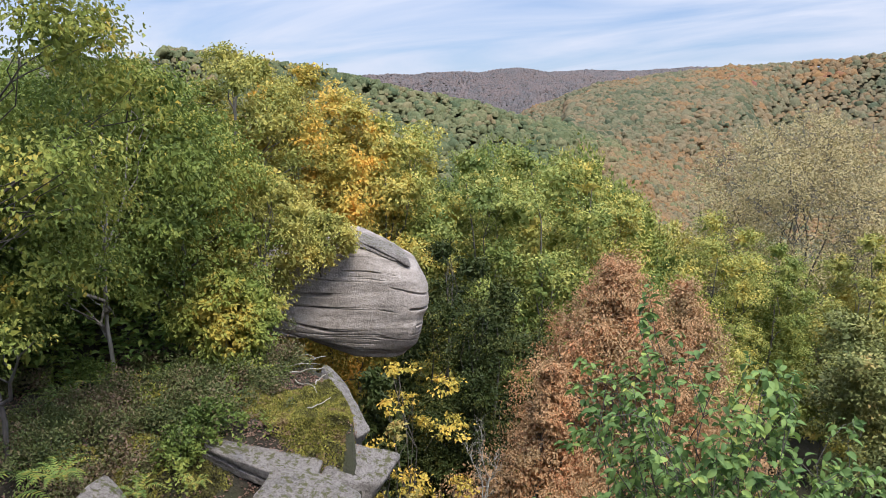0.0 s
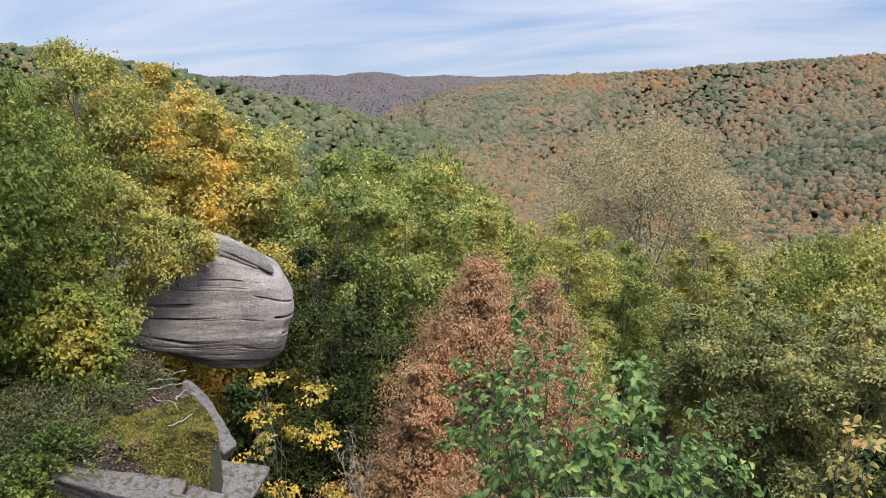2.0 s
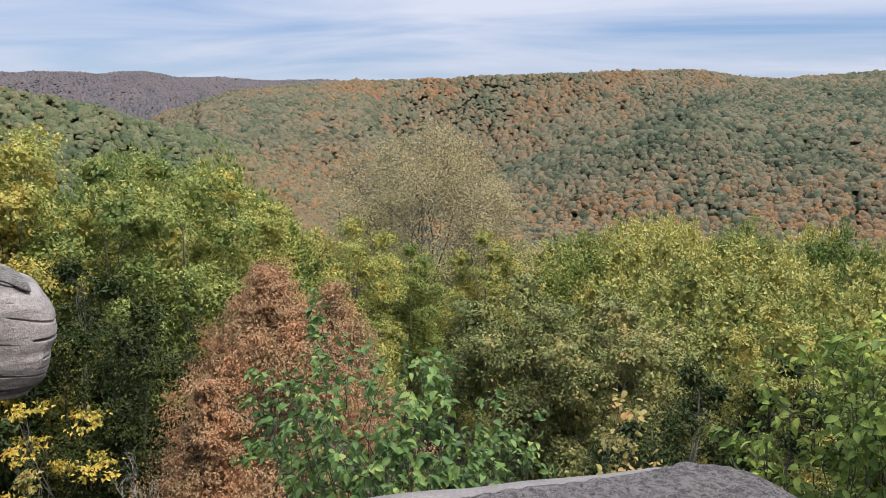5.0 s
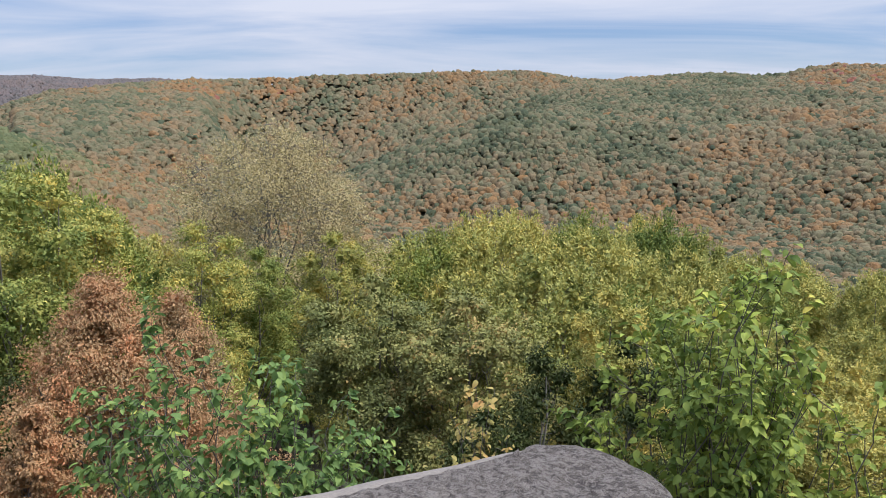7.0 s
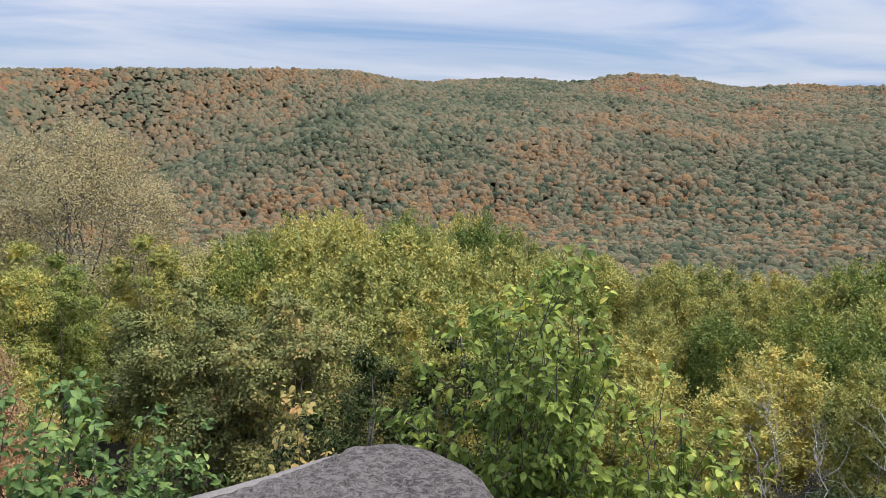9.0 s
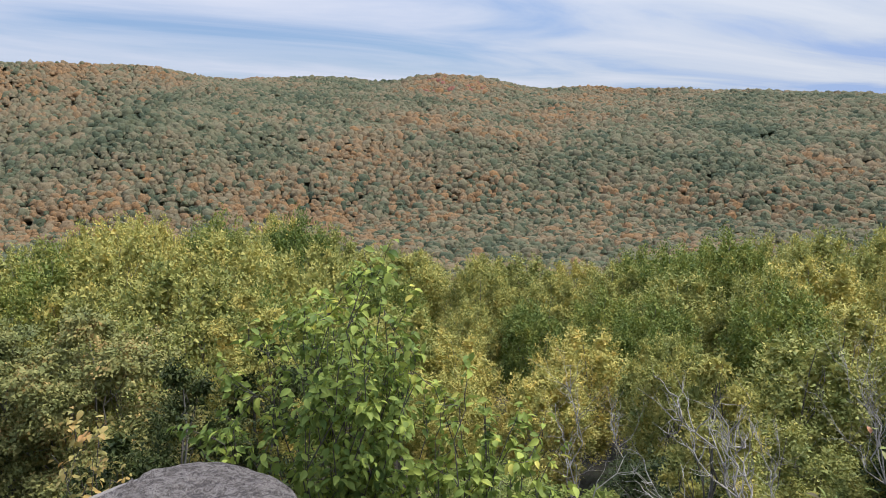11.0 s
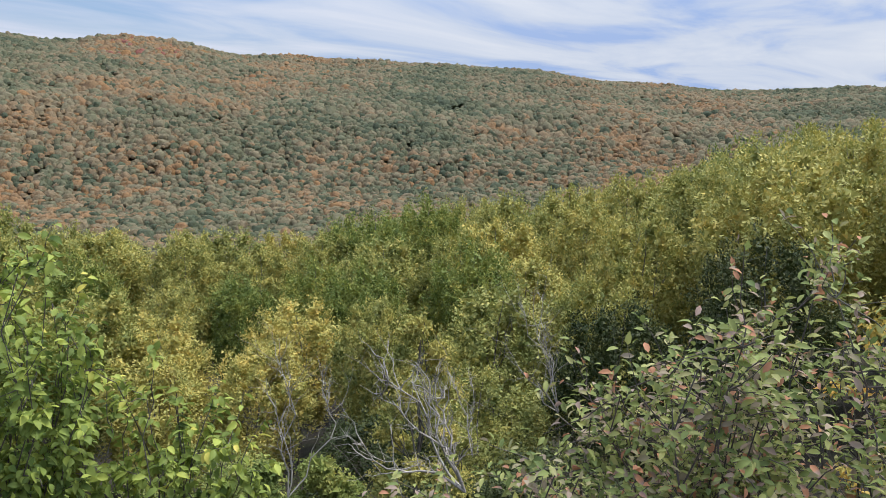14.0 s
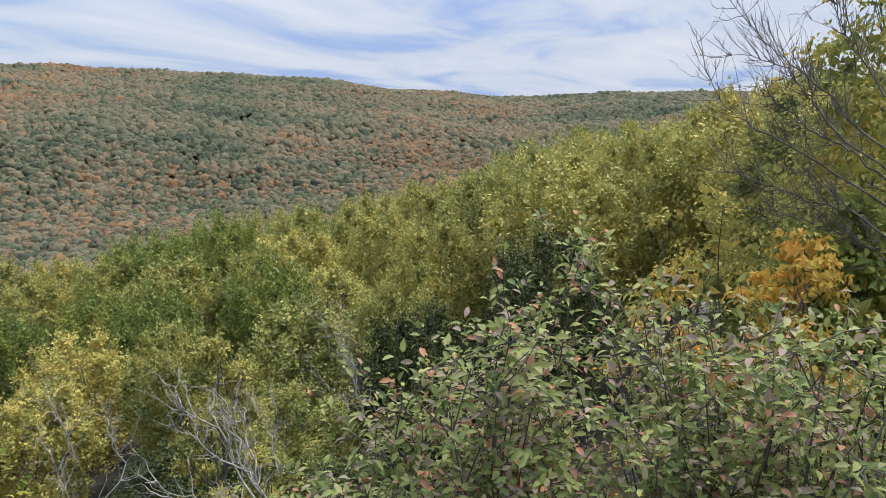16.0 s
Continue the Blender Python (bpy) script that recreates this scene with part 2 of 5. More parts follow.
M_DARK = leaf_mat("dark_foliage", [(0.0, (0.07, 0.095, 0.03)), (0.5, (0.175, 0.19, 0.06)), (0.8, (0.29, 0.275, 0.09)), (1.0, (0.4, 0.27, 0.1))], thin=0.15, spread=0.35)
# near-black leaves: the shade of the hollow and gap is put into the colour
M_PAINTED_SHADE = leaf_mat("painted_shade_foliage", [(0.0, (0.018, 0.03, 0.01)), (0.5, (0.04, 0.058, 0.016)), (0.85, (0.076, 0.086, 0.023)), (1.0, (0.131, 0.106, 0.025))], thin=0.1, spread=0.35)
# undergrowth green darkened to carry the shade under the trees
M_UNDER_SHADE = leaf_mat("painted_shade_undergrowth", [(0.0, (0.018, 0.03, 0.011)), (0.6, (0.045, 0.06, 0.018)), (1.0, (0.078, 0.078, 0.024))], thin=0.15)
M_GOLD = leaf_mat("golden_foliage", [(0.0, (0.161, 0.196, 0.057)), (0.4, (0.345, 0.333, 0.086)), (0.72, (0.575, 0.437, 0.103)), (1.0, (0.759, 0.425, 0.086))], thin=0.27, spread=0.35, patch=0.9)
M_YELLOW = leaf_mat("yellow_foliage", [(0.0, (0.42, 0.36, 0.075)), (0.5, (0.68, 0.49, 0.1)), (1.0, (0.76, 0.43, 0.09))])
M_RED = leaf_mat("russet_foliage", [(0.0, (0.27, 0.2, 0.105)), (0.4, (0.44, 0.29, 0.155)), (0.75, (0.52, 0.29, 0.15)), (1.0, (0.6, 0.27, 0.135))], thin=0.25, spread=0.42)
M_TAN = leaf_mat("tan_foliage", [(0.0, (0.3, 0.25, 0.135)), (0.5, (0.43, 0.36, 0.18)), (1.0, (0.52, 0.44, 0.2))], thin=0.25, spread=0.42)
M_BUSH = leaf_mat("bush_leaf", [(0.0, (0.07, 0.13, 0.04)), (0.5, (0.155, 0.245, 0.075)), (0.8, (0.26, 0.36, 0.095)), (1.0, (0.5, 0.5, 0.12))], patch=3.0, rough=0.55)
M_BUSH_PALE = leaf_mat("pale_bush_leaf", [(0.0, (0.1, 0.16, 0.035)), (0.5, (0.24, 0.305, 0.065)), (0.8, (0.39, 0.45, 0.09)), (1.0, (0.64, 0.56, 0.12))], patch=3.0, rough=0.55)
M_SHRUB = leaf_mat("shrub_leaf", [(0.0, (0.11, 0.16, 0.05)), (0.35, (0.23, 0.28, 0.085)), (0.68, (0.36, 0.38, 0.13)), (0.86, (0.33, 0.28, 0.19)), (0.98, (0.32, 0.23, 0.19)), (1.0, (0.45, 0.22, 0.12))], patch=5.0, spread=1.0, rough=0.6, drift=0.5)
M_CREAM = leaf_mat("pale_leaf", [(0.0, (0.2, 0.23, 0.065)), (0.5, (0.4, 0.33, 0.11)), (1.0, (0.48, 0.25, 0.09))], patch=4.0)
M_HEATH = leaf_mat("heath_foliage", [(0.0, (0.05, 0.07, 0.025)), (0.4, (0.1, 0.12, 0.04)), (0.7, (0.15, 0.135, 0.065)), (1.0, (0.21, 0.14, 0.1))], patch=1.5, thin=0.15)
M_FERN = leaf_mat("fern_frond", [(0.0, (0.08, 0.15, 0.045)), (0.6, (0.18, 0.25, 0.06)), (1.0, (0.38, 0.3, 0.07))], patch=1.0)
M_LITTER = leaf_mat("fallen_leaf", [(0.0, (0.1, 0.065, 0.05)), (0.5, (0.19, 0.115, 0.09)), (1.0, (0.27, 0.18, 0.13))], patch=2.0, thin=0.1)
M_MOSS = leaf_mat("moss", [(0.0, (0.07, 0.065, 0.025)), (0.35, (0.135, 0.13, 0.034)), (0.7, (0.25, 0.235, 0.045)), (1.0, (0.2, 0.14, 0.075))], patch=4.0, thin=0.0, rough=0.9, drift=2.2)
M_BARK = bark_mat("grey_bark", (0.05, 0.045, 0.04), (0.2, 0.18, 0.16))
M_BIRCHBARK = bark_mat("pale_bark", (0.12, 0.1, 0.09), (0.42, 0.38, 0.35))
M_DEAD = bark_mat("dead_wood", (0.2, 0.185, 0.16), (0.42, 0.39, 0.34))
M_TWIG = bark_mat("dark_twig", (0.035, 0.03, 0.028), (0.11, 0.09, 0.08), 20)
M_ROCK = rock_mat("sandstone_outcrop", (0.35, 0.305, 0.275), (0.2, 0.17, 0.15), (0.45, 0.405, 0.37), strata=0.45, bump=0.6, crust=0.35, scale=1.1)
M_LEDGE = rock_mat("sandstone_ledge", (0.27, 0.24, 0.22), (0.12, 0.105, 0.095), (0.35, 0.32, 0.295), scale=1.9, bump=0.9, moss=0.25, crust=0.6)
M_RIM = rock_mat("overlook_rock", (0.26, 0.23, 0.2), (0.16, 0.14, 0.125), (0.22, 0.195, 0.17), scale=2.0, bump=0.4)
M_SLAB = rock_mat("lichen_crust", (0.2, 0.17, 0.15), (0.09, 0.075, 0.068), (0.32, 0.285, 0.255), scale=2.2, bump=1.0, crust=0.8)
M_SOIL = soil_mat("leaf_litter")
M_FAR = forest_mat("hillside_foliage", [(0.0, (0.11, 0.138, 0.088)), (0.14, (0.16, 0.182, 0.11)), (0.4, (0.242, 0.233, 0.143)), (0.58, (0.291, 0.25, 0.157)), (0.75, (0.33, 0.242, 0.143)), (0.9, (0.385, 0.24, 0.123)), (0.97, (0.407, 0.237, 0.105)), (1.0, (0.374, 0.165, 0.127))])
M_SPUR = forest_mat("spur_foliage", [(0.0, (0.132, 0.174, 0.096)), (0.35, (0.204, 0.234, 0.12)), (0.6, (0.276, 0.27, 0.144)), (0.8, (0.348, 0.27, 0.156)), (1.0, (0.408, 0.24, 0.12))])
M_SHELF = forest_mat("shelf_foliage", [(0.0, (0.1, 0.13, 0.06)), (0.4, (0.18, 0.19, 0.09)), (0.75, (0.25, 0.21, 0.11)), (1.0, (0.3, 0.19, 0.09))])
# purplish crowns made paler and bluer: distance haze is put into the colour
M_HAZED = forest_mat("hazed_ridge_foliage", [(0.0, (0.18, 0.18, 0.19)), (0.5, (0.23, 0.205, 0.205)), (1.0, (0.28, 0.22, 0.205))])


# ---- building blocks ----
def fast_mesh(name, verts, faces, smooth=False):
    """A mesh from an array of points and an array of faces with equally many corners."""
    verts, faces = np.asarray(verts, np.float32), np.asarray(faces, np.int32)
    me = bpy.data.meshes.new(name)
    n, k = faces.shape
    me.vertices.add(len(verts))
    me.vertices.foreach_set("co", verts.ravel())
    me.loops.add(n * k)
    me.loops.foreach_set("vertex_index", faces.ravel())
    me.polygons.add(n)
    me.polygons.foreach_set("loop_start", np.arange(0, n * k, k, dtype=np.int32))
    me.polygons.foreach_set("loop_total", np.full(n, k, np.int32))
    me.polygons.foreach_set("use_smooth", np.full(n, smooth, bool))
    me.update(calc_edges=True)
    return me


def part(name, me, mat, parent=None, label="", m=None):
    ob = new(name, me)
    if mat and not me.materials:
        me.materials.append(mat)
    ob.parent = parent
    if m is not None:
        ob.matrix_basis = m
    return tagged(ob, label)


def join(pieces):
    vs, fs, n = [], [], 0
    for v, f in pieces:
        vs.append(v)
        fs.append(np.asarray(f) + n)
        n += len(v)
    return np.concatenate(vs), np.concatenate(fs)


def tube(points, radii, sides=6):
    """A tapered limb along a line of points."""
    pts = np.asarray(points, float)
    tang = np.gradient(pts, axis=0)
    tang /= np.linalg.norm(tang, axis=1)[:, None] + 1e-9
    ref = np.array([0.31, 0.95, 0.05]) if abs(tang[0][2]) > 0.6 else np.array([0.05, 0.1, 1.0])
    a = np.cross(tang, ref)
    a /= np.linalg.norm(a, axis=1)[:, None] + 1e-9
    b = np.cross(tang, a)
    ang = np.linspace(0, 2 * np.pi, sides, endpoint=False)
    ring = a[:, None] * np.cos(ang)[None, :, None] + b[:, None] * np.sin(ang)[None, :, None]
    v = (pts[:, None] + ring * np.asarray(radii, float)[:, None, None]).reshape(-1, 3)
    i, j = np.meshgrid(np.arange(len(pts) - 1), np.arange(sides), indexing="ij")
    k = (j + 1) % sides
    f = np.stack([i * sides + j, i * sides + k, (i + 1) * sides + k, (i + 1) * sides + j], -1).reshape(-1, 4)
    return v, f


def unit(v):
    return v / (np.linalg.norm(v, axis=-1, keepdims=True) + 1e-9)


def bent(rng, a, b, n=7, wob=0.06, sag=0.0):
    """A line from a to b that wanders a little."""
    a, b = np.asarray(a, float), np.asarray(b, float)
    s = np.linspace(0, 1, n)[:, None]
    size = np.linalg.norm(b - a)
    p = a + (b - a) * s
    w = np.cumsum(rng.normal(0, 1, (n, 3)), axis=0) * wob * size / n ** 0.5
    w -= w[-1] * s
    p += w * (s > 0)
    p[:, 2] += sag * size * 4 * s[:, 0] * (1 - s[:, 0])
    return p


def leaf_shapes(base, axis, face, length, width, fold=0.25, droop=0.15):
    """Pointed leaves, each a folded four-cornered blade."""
    axis, face = unit(axis), unit(face)
    side = unit(np.cross(axis, face))
    up = np.cross(side, axis)
    L, Wd = length[:, None], width[:, None]
    mid = base + axis * L * 0.45
    v = np.stack([base, mid + side * Wd * 0.5 + up * Wd * fold, base + axis * L - up * L * droop, mid - side * Wd * 0.5 + up * Wd * fold], 1)
    n = len(base)
    return v.reshape(-1, 3), np.arange(n * 4).reshape(n, 4)


def leaf_tris(base, axis, face, length, width):
    axis = unit(axis)
    side = unit(np.cross(axis, unit(face)))
    v = np.stack([base - side * width[:, None] * 0.5, base + side * width[:, None] * 0.5, base + axis * length[:, None]], 1)
    n = len(base)
    return v.reshape(-1, 3), np.arange(n * 3).reshape(n, 3)


SHAPES = {  # reach of a crown from its foot to its top
    "round": ((0, 0.5), (0.15, 0.82), (0.4, 1.0), (0.65, 0.97), (0.85, 0.8), (1, 0.42)),
    "cone": ((0, 0.85), (0.12, 1.0), (0.35, 0.86), (0.6, 0.6), (0.8, 0.36), (1, 0.05)),
    "plume": ((0, 0.5), (0.3, 0.9), (0.6, 1.0), (0.8, 0.92), (1, 0.5)),
    "dome": ((0, 0.75), (0.25, 1.0), (0.5, 1.0), (0.75, 0.95), (0.9, 0.8), (1, 0.55)),
}


def crown_frame(rng, foot, top, spread, shape, lobes, lobe, tall, tufts, lean):
    """The boughs of a crown: rounded masses set on the outline of the shape, each with tufts over its outer and upper side."""
    k = np.arange(lobes)
    h = np.clip((k + rng.uniform(0.1, 0.9, lobes)) / lobes, 0, 1)
    h[-1] = 1.0
    ang = k * 2.399 + rng.uniform(-0.5, 0.5, lobes)
    pr = np.interp(h, *zip(*SHAPES[shape]))
    lr = spread * lobe * rng.uniform(0.72, 1.28, lobes) * (0.55 + 0.45 * pr)
    rad = np.maximum(pr * spread - lr * 0.8, 0) * rng.uniform(0.75, 1.08, lobes)
    rad[-1] *= 0.4
    out = np.stack([np.cos(ang), np.sin(ang), 0 * ang], -1)
    c = out * rad[:, None]
    c[:, 0] += lean[0] * h
    c[:, 1] += lean[1] * h
    c[:, 2] = foot + (top - foot - lr * tall) * h
    d = unit(rng.normal(0, 1, (lobes, tufts, 3)) + out[:, None] * 0.55 + np.array([0, 0, 0.45]))
    t = c[:, None] + d * lr[:, None, None] * rng.uniform(0.55, 1.05, (lobes, tufts, 1)) * np.array([1, 1, tall])
    return c, lr, h, t


def crown_leaves(rng, frame_, leaves, leaf, tall, hang, tri, loose, fill, plume=0.0, deep=2.2):
    """Leaves in tufts on the boughs, facing away from the bough's middle, over shaded leaves deep inside."""
    c, lr, h, t = frame_
    lobes, tufts = t.shape[:2]
    w = lr ** 2 * (0.45 + 0.55 * h)
    k = rng.choice(lobes, leaves, p=w / w.sum())
    j = rng.integers(0, tufts, leaves)
    full = rng.uniform(0.55, 1.3, (lobes, tufts))
    off = np.clip(rng.normal(0, 0.5, (leaves, 3)), -1.1, 1.1) * (1, 1, 0.6 * tall + 1.2 * plume)
    p = t[k, j] + off * (lr[k] * 0.36 * loose * full[k, j])[:, None]
    out = unit(p - c[k] + np.array([0, 0, 0.12]) * lr[k][:, None])
    axis = out * 0.5 + rng.normal(0, 0.55, (leaves, 3)) + np.array([0, 0, plume - hang])
    face = out * 1.0 + np.array([0, 0, 0.5]) + rng.normal(0, 0.3, (leaves, 3))
    L = leaf * rng.uniform(0.65, 1.35, leaves)
    n = int(110 * fill * lobes)
    pieces = []
    if n:
        q = rng.integers(0, lobes, n)
        inner = c[q] + np.clip(rng.normal(0, 0.28, (n, 3)), -0.42, 0.42) * lr[q][:, None] * (1, 1, tall)
        pieces.append((inner, rng.normal(0, 1, (n, 3)), rng.normal(0, 1, (n, 3)), np.minimum(lr[q] * 0.55, leaf * deep) * rng.uniform(0.8, 1.3, n)))
    pieces.append((p, axis, face, L))
    make = (lambda a, b, e, s: leaf_tris(a, b, e, s, s * 0.72)) if tri else (lambda a, b, e, s: leaf_shapes(a, b, e, s, s * 0.62))
    return join([make(*q) for q in pieces])


def foliage(rng, clumps, size, leaves, leaf, stretch=(1, 1, 0.6), hang=0.3):
    """Leaves round the ends of the twigs of a low shrub."""
    k = rng.integers(0, len(clumps), leaves)
    csize = size * rng.uniform(0.55, 1.35, len(clumps))
    off = np.clip(rng.normal(0, 0.5, (leaves, 3)), -0.95, 0.95) * np.asarray(stretch) * csize[k][:, None]
    p = clumps[k] + off
    out = unit(p - clumps.mean(0))
    axis = out * 0.6 + rng.normal(0, 0.6, (leaves, 3)) + np.array([0, 0, -hang])
    face = out * 0.6 + np.array([0, 0, 0.7]) + rng.normal(0, 0.36, (leaves, 3))
    L = leaf * rng.uniform(0.7, 1.35, leaves)
    return leaf_shapes(p, axis, face, L, L * 0.62)


def smooth01(a, b, x):
    t = np.clip((x - a) / (b - a), 0, 1)
    return t * t * (3 - 2 * t)


def polar(az, d):
    return d * math.sin(radians(az)), d * math.cos(radians(az))


def height_at(el, d):
    return EYE + d * math.tan(radians(el))


def fbm(x, y, seed, octaves=4):
    """Cheap rolling noise from sines, for ground and rock."""
    r = np.random.default_rng(seed)
    z = 0.0
    for o in range(octaves):
        for _ in range(3):
            a, ph = r.uniform(0, 2 * np.pi), r.uniform(0, 2 * np.pi)
            z = z + np.sin((x * np.cos(a) + y * np.sin(a)) * 2.0 ** o + ph) * 0.5 ** o / 3
    return z


# ---- the lie of the land ----
SPUR_AZ = [-180, -90, -60, -48, -43.4, -39, -34.9, -28.5, -20.2, -15, -10, 100, 180]
SPUR_EL = [6, 6, 6.3, 5.6, 4.8, 3.7, 2.7, 0.3, -3.8, -6.3, -7.4, -7.4, 0]
HILL_AZ = [-180, -60, -45, -34, -30.6, -26.1, -22, -19, -14.4, -3, 5.8, 14, 26, 30.5, 37, 45, 52, 61.5, 71, 84, 95, 180]
HILL_EL = [3, -2, -4, 0.5, 2.0, 3.6, 4.3, 4.7, 4.9, 5.2, 5.5, 4.9, 4.6, 4.8, 4.1, 3.8, 3.5, 2.8, 1.8, 1.9, 1.5, 2]
FAR_AZ = [-180, -50, -39, -32.4, -26, -22, -15, 180]
FAR_EL = [4, 4, 4.7, 4.9, 4.4, 3.5, 2, 2]


def crest(az, azs, els, d, trees=11.0):
    return EYE + d * np.tan(np.radians(np.interp(az, azs, els))) - trees


def ground_z(x, y):
    """Height of the ground: the overlook, the drop, the wooded shelf, the valley and the hills beyond."""
    x, y = np.asarray(x, float), np.asarray(y, float)
    d = np.hypot(x, y)
    az = np.degrees(np.arctan2(x, y))
    shelf = np.interp(d, [0, 3.0, 4.2, 6, 10, 20, 60, 120, 250], [-1.1, -1.3, -2.4, -6.5, -11, -16, -22, -36, -62])
    left = np.interp(d, [0, 4, 6, 9, 10.2, 14, 25, 45, 120, 250], [-1.1, -2.4, -5, -4.2, -2.45, -2.2, -2.6, -5, -24, -62])
    right = np.interp(d, [0, 6, 12, 30, 60, 120, 250], [-1.0, -1.6, -4.0, -8, -13, -28, -62])
    back = np.interp(d, [0, 20, 120, 250], [-0.9, -1.2, -4, -10])
    edge = np.interp(d, [8, 9.5, 10.6, 12.2, 13, 14.5, 16], [-42.5, -43.2, -44.4, -46.6, -47.4, -49.5, -50])
    wide = np.interp(d, [12, 14], [1.3, 3.0])
    wl_ = smooth01(edge + wide, edge - wide, az) * (1 - smooth01(18, 45, d) * smooth01(-62, -46, az))
    wr = smooth01(55, 95, az)
    wb = np.maximum(smooth01(-80, -110, az), smooth01(105, 140, az))
    z = shelf + (left - shelf) * wl_
    z = z + (right - z) * wr
    z = z + (back - z) * wb
    zs = crest(az, SPUR_AZ, SPUR_EL, 560)
    zr = crest(az, HILL_AZ, HILL_EL, 1250)
    zf = crest(az, FAR_AZ, FAR_EL, 2600)
    zp = crest(az, [-180, -60, -45, -14, 0, 180], [2, 2, 4.65, 4.65, 1, 1], 4300)
    valley = np.where(wb > 0.5, -12, -80.0)
    dip1 = np.minimum(zs, zr) - 25
    fold = smooth01(-17, -11, az) * smooth01(14, 4, az)
    zn = crest(az, [-30, -10, -4, 0.3, 6, 12, 17], [-9, -3.6, -1.0, 0.4, 2.3, 3.8, 4.6], 850)
    mid = np.where(zr > zs + 60, (zs + zr) / 2, dip1)
    knots = [(250, None), (380, np.minimum(valley, zs - 5)), (560, zs), (640, np.where(zr > zs + 40, zs + 8, zs - 4)), (850, mid + (zn - mid) * fold),
             (1000, mid * 0.6 + zr * 0.4 + (zn - 24 - mid * 0.6 - zr * 0.4) * fold), (1250, zr), (1400, zr - 12), (1900, np.minimum(zr, zf) - 70), (2600, zf), (3300, np.minimum(zf, zp) - 90), (4300, zp), (4900, zp - 20)]
    far = z.copy()
    pd, pz = 250.0, np.where(wb > 0.5, -10, -62.0)
    for kd, kz in knots[1:]:
        t = np.clip((d - pd) / (kd - pd), 0, 1)
        far = np.where(d > pd, pz + (kz - pz) * t, far)
        pd, pz = kd, kz
    z = np.where(d > 250, far, z)
    rough = np.clip(d / 40, 0.04, 1) * fbm(x * 0.09, y * 0.09, 3) * 0.6 + np.clip((d - 200) / 300, 0, 1) * (fbm(x * 0.012, y * 0.012, 5) * 5 + fbm(x * 0.03, y * 0.03, 6, 2) * 3.5)
    return z + rough + fbm(x * 1.3, y * 1.3, 8, 3) * 0.08


def build_ground():
    az = np.radians(np.concatenate([np.arange(-80, 105, 0.6), np.arange(105, 280, 5.0)]))
    d = np.concatenate([[0.05], np.linspace(0.8, 20, 110), np.geomspace(20.4, 4900, 110)])
    a, r = np.meshgrid(az, d, indexing="ij")
    x, y = r * np.sin(a), r * np.cos(a)
    v = np.stack([x, y, ground_z(x, y)], -1).reshape(-1, 3)
    n, k = len(az), len(d)
    i, j = np.meshgrid(np.arange(n), np.arange(k - 1), indexing="ij")
    i2 = (i + 1) % n
    f = np.stack([i * k + j, i * k + j + 1, i2 * k + j + 1, i2 * k + j], -1).reshape(-1, 4)
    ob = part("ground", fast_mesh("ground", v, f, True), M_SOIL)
    tagged(ob, "leaf-littered forest floor falling away into a wooded valley", "ground", kind="structure")


build_ground()


# ---- distant woods ----
def dome(k, rings):
    """The body of one distant crown: rings of (reach, height) from the skirt up, closed by a top."""
    v, f = [], []
    for i, (r, z) in enumerate(rings):
        for j in range(k):
            a = 2 * math.pi * (j + 0.5 * (i % 2)) / k
            v.append((r * math.cos(a), r * math.sin(a), z))
    v.append((0, 0, 1.0))
    m = len(rings)
    for i in range(m - 1):
        for j in range(k):
            a, b, c, e = i * k + j, i * k + (j + 1) % k, (i + 1) * k + j, (i + 1) * k + (j + 1) % k
            f += [(a, b, c), (b, e, c)] if i % 2 == 0 else [(a, b, e), (a, e, c)]
    for j in range(k):
        f.append(((m - 1) * k + j, (m - 1) * k + (j + 1) % k, m * k))
    return np.array(v), np.array(f)


def stand_tint(x, y, z, rng):
    """The kind of tree, 0 dark conifer to 1 crimson: stands follow the slope, with orange oaks low down and grey-green above."""
    n = len(x)
    d = np.hypot(x, y)
    az = np.degrees(np.arctan2(x, y))
    el = np.degrees(np.arctan2(z + 9 - EYE, d))
    t = 0.46 + 0.2 * fbm(x * 0.012, y * 0.012, 91, 3) + 0.2 * fbm(x * 0.045, y * 0.045, 92, 2) + rng.normal(0, 0.15, n) * (1 + 0.5 * smooth01(-1.5, -4.5, el))
    low = smooth01(-1.5, -4.5, el) * smooth01(-25, 5, az)
    t = t + 0.11 * low + 0.16 * low * (rng.uniform(0, 1, n) > 0.7)
    t = np.where((rng.uniform(0, 1, n) > 0.93 - 0.05 * low), rng.uniform(0, 0.12, n), t)
    ridge = smooth01(3.2, 4.0, el) * (smooth01(24, 29, az) * smooth01(34, 31, az) + 0.5 * smooth01(-22, -16, az) * smooth01(-6, -10, az))
    t = t + 0.45 * ridge
    t = t + 0.3 * smooth01(-30, -26, az) * smooth01(-14, -18, az) * smooth01(0.5, -1.5, el)
    t = t + 0.1 * smooth01(930, 1000, d) * smooth01(9, 1, az)
    t = t - 0.1 * smooth01(-1.8, 0.2, el) * smooth01(700, 600, d - 250) * smooth01(-8, -2, az) * smooth01(26, 14, az)
    t = t - 0.16 * smooth01(45, 55, az) * smooth01(-3.0, -5.0, el)
    return np.clip(t, 0, 0.86 + 0.12 * ridge + 0.05 * (rng.uniform(0, 1, n) > 0.9))


FULL = (6, ((1.2, -1.1), (1.0, 0.0), (0.62, 0.74)))
PLAIN = (5, ((1.35, -1.0), (1.0, 0.05), (0.6, 0.7)))


